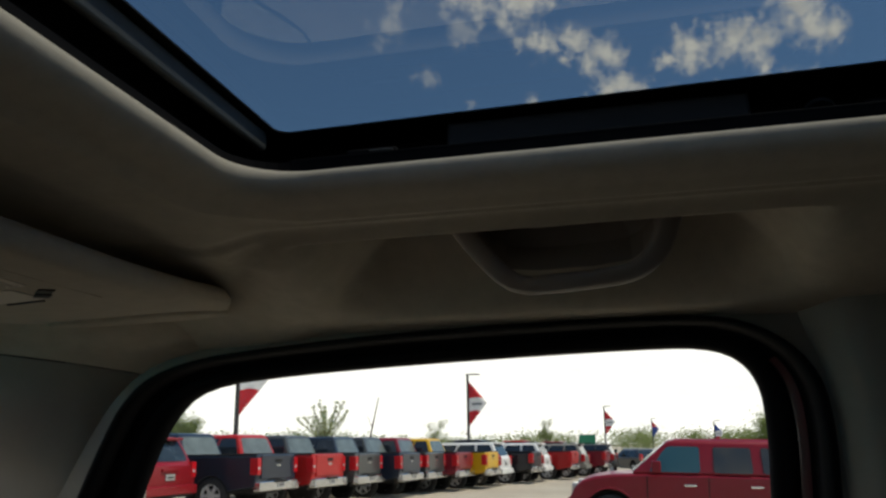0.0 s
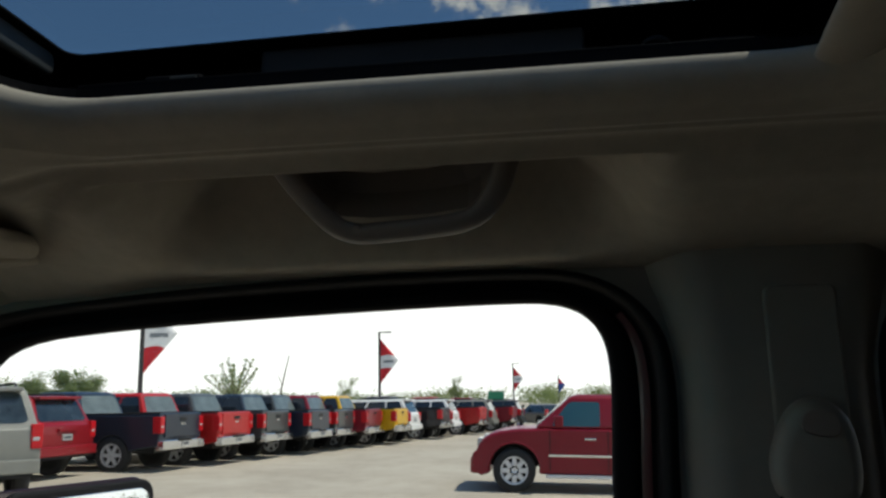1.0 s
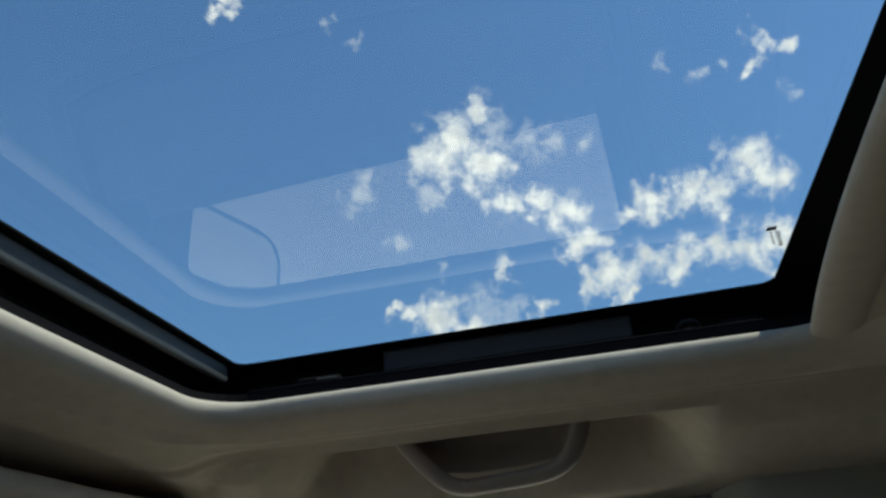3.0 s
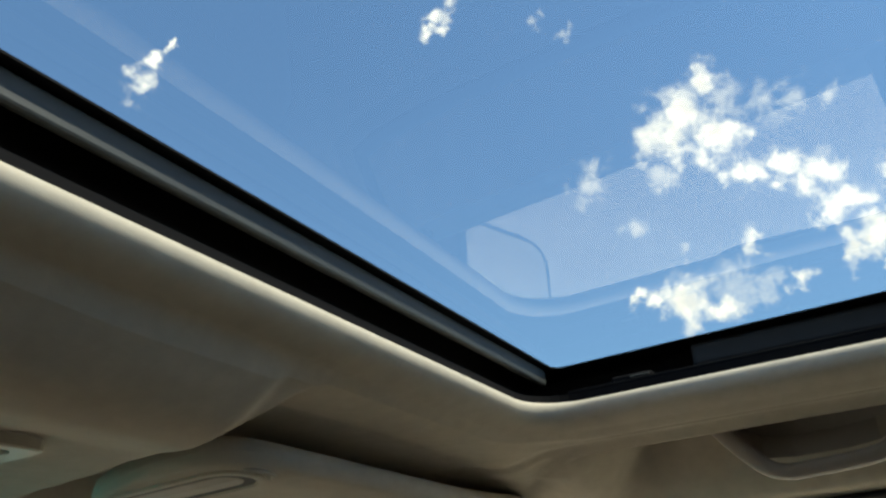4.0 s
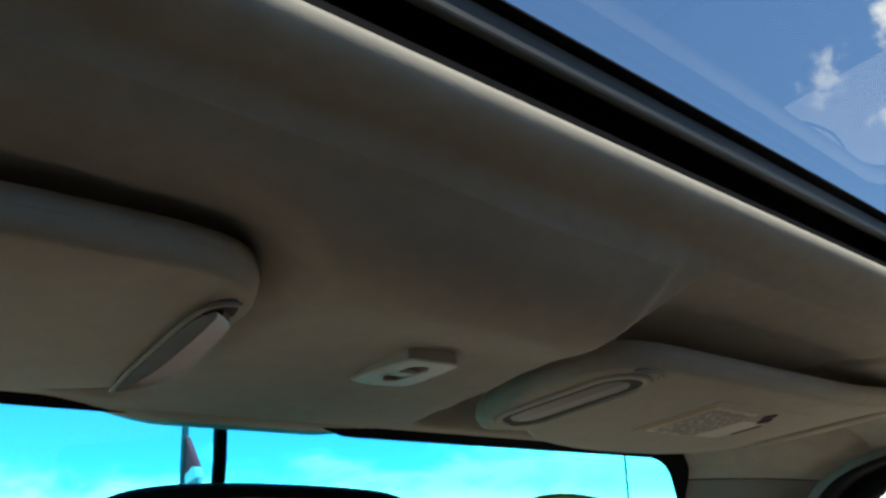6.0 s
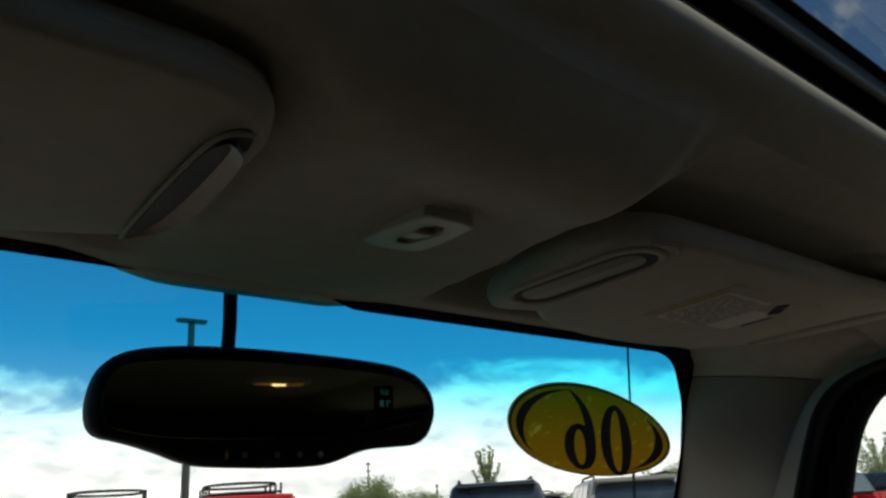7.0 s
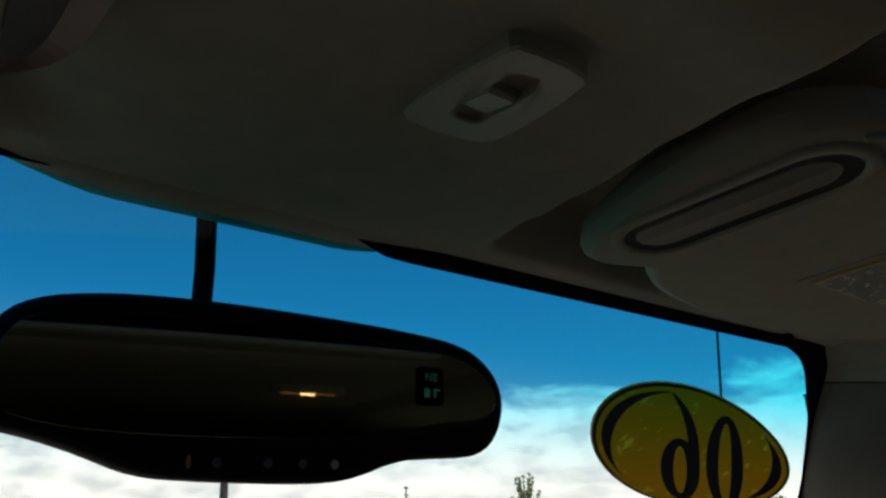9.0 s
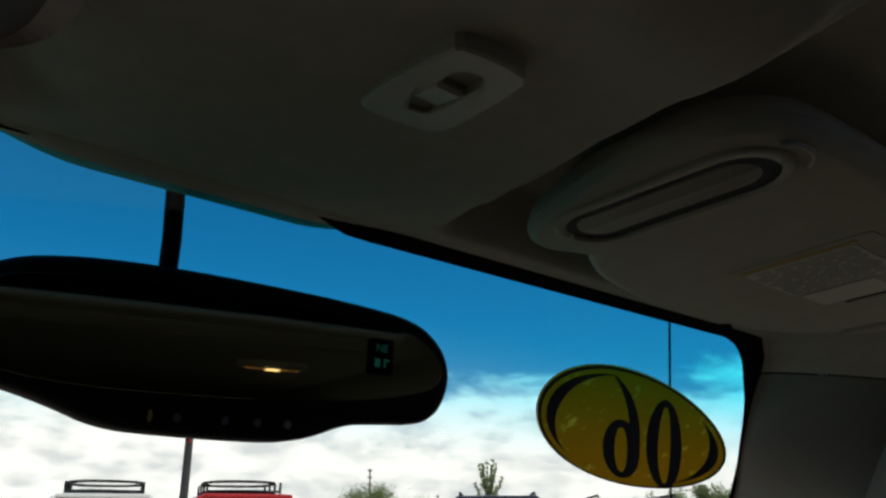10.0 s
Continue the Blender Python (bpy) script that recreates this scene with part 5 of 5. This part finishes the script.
def parked(x, y, turn):
    """Upright on the ground."""
    return Matrix.Translation((x, y, ground_z(y))) @ pose(0, 0, 0, 0, 0, turn)


def sloped(x, y, turn):
    """Level with the slope of the lot."""
    return Matrix.Translation((x, y, ground_z(y))) @ pose(0, 0, 0, math.degrees(math.atan(0.034)) if -12 < y < 8 else 0) @ pose(0, 0, 0, 0, 0, turn)


CRIMSON = (0.23, 0.006, 0.012)
RED, NAVY, GREY, SILVER, YELLOW, WHITE, BLACK, MAROON = (0.40, 0.010, 0.010), (0.010, 0.019, 0.034), (0.045, 0.05, 0.05), (0.21, 0.21, 0.185), (0.62, 0.36, 0.01), (0.72, 0.72, 0.70), (0.012, 0.012, 0.014), (0.185, 0.006, 0.016)
vehicle("tall", "sport_utility_car", MAROON, "maroon sport utility car with chrome trim parked on the lot", sloped(17.15, -4.04, 0) @ Matrix.Scale(1.11, 4), spokes=8, strip=True, glassm=M_BLUEGLASS)
# along the row: distance of each rear axle from the first pickup's, and how far it stands forward
ROW = [("suv", SILVER, "silver", -6.0, 3.6), ("suv", CRIMSON, "crimson", -3.4, 0.6), ("pickup", NAVY, "dark blue", -0.6, 0.0), ("pickup", RED, "bright red", 1.58, 0.0), ("pickup", GREY, "dark grey", 3.72, 0.1), ("pickup", NAVY, "dark blue", 6.05, 0.0),
       ("pickup", GREY, "grey", 8.1, 0.2), ("pickup", MAROON, "dark red", 10.15, 0.1), ("pickup", YELLOW, "yellow", 12.4, 0.0), ("suv", WHITE, "white", 14.6, 0.2), ("pickup", BLACK, "black", 17.2, 0.0), ("suv", WHITE, "white", 19.5, 0.2),
       ("pickup", RED, "red", 22.4, 0.0), ("suv", SILVER, "silver", 25.2, 0.1), ("pickup", MAROON, "dark red", 28.0, 0.0), ("suv", GREY, "grey", 31.0, 0.2)]
for kind, col, word, run, fore in ROW:
    nm = "pickup_truck" if kind == "pickup" else "sport_utility_car"
    fore += 0.0 if kind == "pickup" else 0.2
    at = (19.53 + 0.970 * run + 0.309 * fore, 8.275 - 0.2445 * run + 0.951 * fore)
    vehicle(kind, nm, col, "%s %s parked in the row" % (word, nm.replace("_", " ")), parked(*at, -5) @ Matrix.Diagonal((1.0, 1.0, 1.0, 1.0) if kind == "pickup" else (0.97, 0.95, 0.925, 1.0)), "row of parked vehicles", rails=(kind == "suv"))
for col, word, x, y in ((BLACK, "black", 52.0, -1.2), (SILVER, "silver", 62.0, -1.0), (WHITE, "white", 66.0, -3.0), (GREY, "grey", 70.0, -5.0)):
    vehicle("car", "estate_car", col, "%s low car parked far off on the lot" % word, parked(x, y, -60), "far parked cars")
vehicle("suv", "sport_utility_car", WHITE, "white sport utility car with a roof rack", parked(4.40, 13.28, -20), "cars ahead", rack=True)
vehicle("suv", "sport_utility_car", RED, "red sport utility car with a roof rack", parked(6.25, 12.0, -20), "cars ahead", rack=True)
vehicle("suv", "sport_utility_car", NAVY, "dark blue sport utility car with roof rails", parked(9.86, 10.1, -44), "cars ahead", rails=True)
vehicle("suv", "sport_utility_car", SILVER, "silver sport utility car with roof rails", parked(11.47, 8.3, -44), "cars ahead", rails=True)

# ---- lamp poles with pennants ----
M_POLE = principled("pole_bronze", (0.035, 0.032, 0.03), 0.55, var=0.15)
M_FLAGR = principled("pennant_red", (0.55, 0.02, 0.03), 0.8, var=0.08, scale=3)
M_FLAGW = principled("pennant_white", (0.75, 0.75, 0.74), 0.8, var=0.05, scale=3)
M_FLAGPRINT = principled("pennant_print", (0.22, 0.24, 0.25), 0.8)
M_FLAGB = principled("pennant_blue", (0.03, 0.08, 0.30), 0.8, var=0.08, scale=3)


def lamp_pole(x, y, h, turn, colours, arm=True, flag=True, tee=False):
    h -= ground_z(y)
    ob = empty("lamp_pole", "tall dark lamp pole flying a red and white pennant", "lamp pole", "lamp poles", parked(x, y, turn))
    part("pole", tube([(0, 0, 0), (0, 0, h)], [0.13, 0.10], 10), M_POLE, ob)
    part("foot", lathe([(0.25, 0), (0.25, 0.6), (0.18, 0.7)], 12), M_POLE, ob)
    if arm:
        part("arm", tube([(-0.15, 0, h), (0.9, 0, h + 0.02)], 0.05, 8), M_POLE, ob)
        part("lamp_head", box(0.35, -0.16, h - 0.04, 1.1, 0.16, h + 0.06, 0.03), M_POLE, ob)
    if tee:
        for sy in (-1, 1):
            part("lamp_head", box(-0.14, -0.08 if sy > 0 else -0.46, h - 0.05, 0.14, 0.46 if sy > 0 else 0.08, h + 0.06, 0.03), M_POLE, ob)
    if flag:
        z0, z1, wd = (h - 4.6, h - 0.8, 1.55) if not tee else (h - 3.9, h - 1.0, 1.35)
        # three bands of one triangular cloth, waved
        cuts = ((0.0, 0.34), (0.34, 0.64), (0.64, 1.0))
        for (a, b), m in zip(cuts, colours):
            rings = []
            for j in range(7):
                v = a + (b - a) * j / 6
                reach = wd * (1 - abs(v - 0.52) / 0.52) * (1.0 if v < 0.52 else 1.08)
                z = z0 + (z1 - z0) * v
                rings.append([(0.10 + max(0.02, reach) * i / 8, 0.10 * math.sin(5.0 * i / 8 + 2.5 * v) * i / 8, z + 0.12 * math.sin(3.0 * i / 8)) for i in range(9)])
            part("pennant_band", loft(rings, False), m, ob)
        if colours[1] is M_FLAGW:
            part("print_bar", loft([[(0.35 + 0.1 * i, 0.10 * math.sin(5.0 * (0.25 + 0.1 * i) / wd + 2.5 * 0.49) * (0.25 + 0.1 * i) / wd - 0.012, z) for i in range(10)] for z in (z0 + (z1 - z0) * 0.46 + 0.1, z0 + (z1 - z0) * 0.52 + 0.1)], False), M_FLAGPRINT, ob)
    return ob


RWR = (M_FLAGR, M_FLAGW, M_FLAGR)
lamp_pole(39.0, 20.0, 7.9, -62, RWR)
lamp_pole(72.0, 14.4, 7.9, -80, RWR)
lamp_pole(139.0, 4.9, 7.7, -86, RWR)
lamp_pole(212.0, -3.9, 7.6, -90, (M_FLAGB, M_FLAGB, M_FLAGR))
lamp_pole(10.0, 23.0, 7.65, -92, RWR, arm=False, tee=True)
lamp_pole(180.0, -16.0, 6.0, -90, (M_FLAGR, M_FLAGW, M_FLAGB))


# ---- trees ----
def leaf_mat(name, a, b):
    m = bpy.data.materials.new(name)
    m.use_nodes = True
    k = Nodes(m.node_tree)
    bs = m.node_tree.nodes["Principled BSDF"]
    g = k.n("NewGeometry")
    col = k.mix(g.outputs["Random Per Island"], a, b)
    k.put(bs, "Base Color", col)
    bs.inputs["Roughness"].default_value = 0.6
    tr, mx = k.n("BsdfTranslucent"), k.n("MixShader")
    k.put(tr, 0, k.mix(0.5, col, (0.42, 0.50, 0.18)))
    k.put(mx, 0, 0.6), k.put(mx, 1, bs.outputs[0]), k.put(mx, 2, tr.outputs[0])
    k.put(m.node_tree.nodes["Material Output"], 0, mx.outputs[0])
    return m


M_LEAF = leaf_mat("leaf_green", (0.045, 0.085, 0.02), (0.11, 0.17, 0.045))
M_LEAF2 = leaf_mat("leaf_pale", (0.10, 0.15, 0.06), (0.20, 0.25, 0.11))
M_LEAF3 = leaf_mat("leaf_silvery", (0.26, 0.31, 0.18), (0.40, 0.44, 0.28))
M_LEAFFAR = leaf_mat("leaf_far", (0.05, 0.08, 0.03), (0.10, 0.13, 0.06))
M_BARK = principled("bark", (0.10, 0.08, 0.06), 0.9, var=0.3, scale=8)


def leaves(rng, spots, per, size, spread):
    verts, faces = [], []
    for p in spots:
        for _ in range(per):
            q = Vector((rng.gauss(0, spread), rng.gauss(0, spread), rng.gauss(0, spread * 0.8))) + p
            d = Vector((rng.gauss(0, 1), rng.gauss(0, 1), rng.gauss(0, 0.8))).normalized()
            u = d.cross(Vector((rng.random(), rng.random(), 1))).normalized()
            s = size * rng.uniform(0.6, 1.3)
            b = len(verts)
            verts += [q - d * s, q + u * s * 0.45, q + d * s, q - u * s * 0.45]
            faces.append((b, b + 1, b + 2, b + 3))
    return verts, faces


def tree(x, y, h, wide, seed, label, m=None, upright=False, dense=1.0):
    rng = random.Random(seed)
    ob = empty("tree", label, "tree", "trees round the lot", parked(x, y, rng.uniform(0, 360)))
    trunk = [tube([(0, 0, 0), (0.02 * h * rng.uniform(-1, 1), 0.02 * h * rng.uniform(-1, 1), h * 0.45), (0.02 * h * rng.uniform(-1, 1), 0, h * 0.85)], [h * 0.025, h * 0.018, h * 0.006], 8)]
    spots = []
    for i in range(int(14 if upright else 18)):
        a, z0 = rng.uniform(0, 6.28), h * rng.uniform(0.22, 0.65)
        r = wide * rng.uniform(0.45, 1.0) * (0.9 if upright else 1.0)
        z1 = z0 + h * (rng.uniform(0.20, 0.38) if upright else rng.uniform(0.05, 0.30))
        z1 = min(z1, h * 0.97)
        mid = Vector((math.cos(a) * r * 0.5, math.sin(a) * r * 0.5, z0 + (z1 - z0) * 0.4))
        tip = Vector((math.cos(a) * r, math.sin(a) * r, z1))
        trunk.append(tube([(0, 0, z0), mid, tip], [h * 0.010, h * 0.006, h * 0.002], 5))
        for j in range(5):
            k = 0.4 + 0.6 * j / 4
            spots.append(mid.lerp(tip, k))
    spots += [Vector((0, 0, h * v)) for v in (0.6, 0.7, 0.8, 0.9)]
    part("trunk", join(*trunk), M_BARK, ob)
    part("crown", leaves(rng, spots, int((30 if upright else 140) * dense), h * (0.018 if upright else 0.022), wide * (0.13 if upright else 0.17)), m or M_LEAF, ob)
    return ob


def fan_tree(x, y, h, wide, seed, label, shoots, lean, m=None):
    """A young tree: straight shoots fanning up from a short stem, leaves close along them."""
    rng = random.Random(seed)
    ob = empty("tree", label, "tree", "trees round the lot", parked(x, y, rng.uniform(0, 360)))
    wood = [tube([(0, 0, 0), (0.01 * h, 0, h * 0.25), (0, 0.01 * h, h * 0.40)], [h * 0.018, h * 0.014, h * 0.010], 7)]
    spots = []
    for i in range(shoots):
        a = 6.28 * i / shoots + rng.uniform(-0.3, 0.3)
        tilt = rng.uniform(0.25, 1.0)
        foot = Vector((0, 0, h * rng.uniform(0.28, 0.42)))
        long = h * rng.uniform(0.46, 0.60) * (1.05 - 0.25 * tilt)
        tip = foot + Vector((math.cos(a) * wide * tilt, math.sin(a) * wide * tilt, long * (1 - lean * tilt)))
        mid = foot.lerp(tip, 0.5) + Vector((0, 0, -0.03 * h * tilt))
        wood.append(tube([foot, mid, tip], [h * 0.008, h * 0.005, h * 0.002], 5))
        for j in range(9):
            k = 0.25 + 0.75 * j / 8
            p = foot.lerp(mid, min(1, 2 * k)) if k < 0.5 else mid.lerp(tip, 2 * k - 1)
            spots.append((p, 1.1 - 0.7 * k))
    part("trunk", join(*wood), M_BARK, ob)
    crown = [leaves(rng, [p], 10, h * 0.022, wide * 0.075 * f) for p, f in spots]
    part("crown", join(*crown), m or M_LEAF2, ob)
    return ob


fan_tree(51.0, 19.7, 5.5, 1.9, 3, "young tree with upright fanning pale branches", 15, 0.45, M_LEAF3)
tree(60.0, 14.6, 3.4, 1.1, 5, "small sparse tree behind the pickups", M_LEAF2, True)
fan_tree(35.5, 36.8, 6.8, 1.25, 7, "young tree with upright pale green leaves", 12, 0.55, M_LEAF3)
tree(98.0, 10.4, 4.6, 1.3, 9, "small sparse tree far along the lot", M_LEAF2, True)
tree(50.2, 33.0, 3.9, 1.6, 12, "rounded green tree in the hedge beyond the cars", M_LEAF2)
tree(49.2, 34.6, 3.7, 1.7, 14, "rounded green tree in the hedge beyond the cars", M_LEAF2)
tree(47.0, 28.2, 4.0, 1.5, 11, "broad rounded green tree beyond the cars", M_LEAF2)
tree(120.0, -18.0, 6.6, 4.2, 15, "dark green tree behind the maroon car", M_LEAF)
tree(43.0, 60.0, 4.6, 3.2, 17, "rounded green tree across the lot", M_LEAF2)
tree(52.0, 63.0, 4.1, 2.4, 19, "rounded green tree across the lot", M_LEAF2)
tree(18.0, -17.0, 8.5, 4.0, 21, "tall dark green tree behind the lot", M_LEAF)
tree(27.0, -24.0, 9.0, 4.5, 23, "tall dark green tree behind the lot", M_LEAF)

stick = empty("bare_sapling", "thin leaning bare sapling behind the pickups", "sapling", at=parked(52.0, 17.2, 0))
part("stem", tube([(0, 0, 0), (0.05, -0.25, 2.4), (0.1, -0.75, 4.7)], [0.07, 0.055, 0.03], 7), M_BARK, stick)
part("twig", tube([(0.06, -0.32, 2.7), (0.2, 0.05, 3.5)], [0.03, 0.015], 5), M_BARK, stick)

# far woods round the horizon
rng = random.Random(40)
spots = []
for i in range(900):
    a = radians(rng.uniform(-20, 200))
    r = rng.uniform(280, 420)
    n = noise.noise(Vector((math.degrees(a) * 0.07, 1.7, 0))) + 0.5 * noise.noise(Vector((math.degrees(a) * 0.31, 4.2, 0)))
    top = max(2.0, 5.5 + 4.0 * n)
    for z in (top * 0.25, top * 0.6, top * 0.9):
        spots.append(Vector((math.sin(a) * r, math.cos(a) * r, z * r / 330)))
thing("far_woods", leaves(rng, spots, 60, 0.55, 2.0), M_LEAFFAR, label="low line of distant green woods", category="woods", kind="stuff")


# ---- utility poles, road sign ----
def utility_pole(x, y, h, seed):
    ob = empty("utility_pole", "tall thin utility pole with cross-arms", "utility pole", "utility poles", parked(x, y, 30))
    part("pole", tube([(0, 0, 0), (0, 0, h)], [0.28, 0.18], 8), M_BARK, ob)
    for i, z in enumerate((h - 0.6, h - 2.2, h - 3.8)):
        part("crossarm", box(-1.3, -0.1, z - 0.09, 1.3, 0.1, z + 0.09), M_BARK, ob)
        for u in (-1.1, -0.4, 0.4, 1.1):
            part("insulator", lathe([(0.10, 0), (0.14, 0.15), (0.07, 0.35)], 8), M_PLATE, ob).matrix_local = pose(u, 0, z + 0.09)
    return ob


utility_pole(116.0, 160.0, 14.3, 1)
utility_pole(150.0, 175.0, 9.5, 2)
sg = empty("road_sign", "green highway sign on two posts far off", "road sign", at=parked(150, 8.6, -85))
part("board", box(-1.5, -0.08, 1.5, 1.5, 0.08, 3.2, 0.05), principled("sign_green", (0.01, 0.20, 0.10), 0.5), sg)
for u in (-1.0, 1.0):
    part("post", tube([(u, 0.15, 0), (u, 0.15, 3.1)], 0.12, 8), M_RIM, sg)
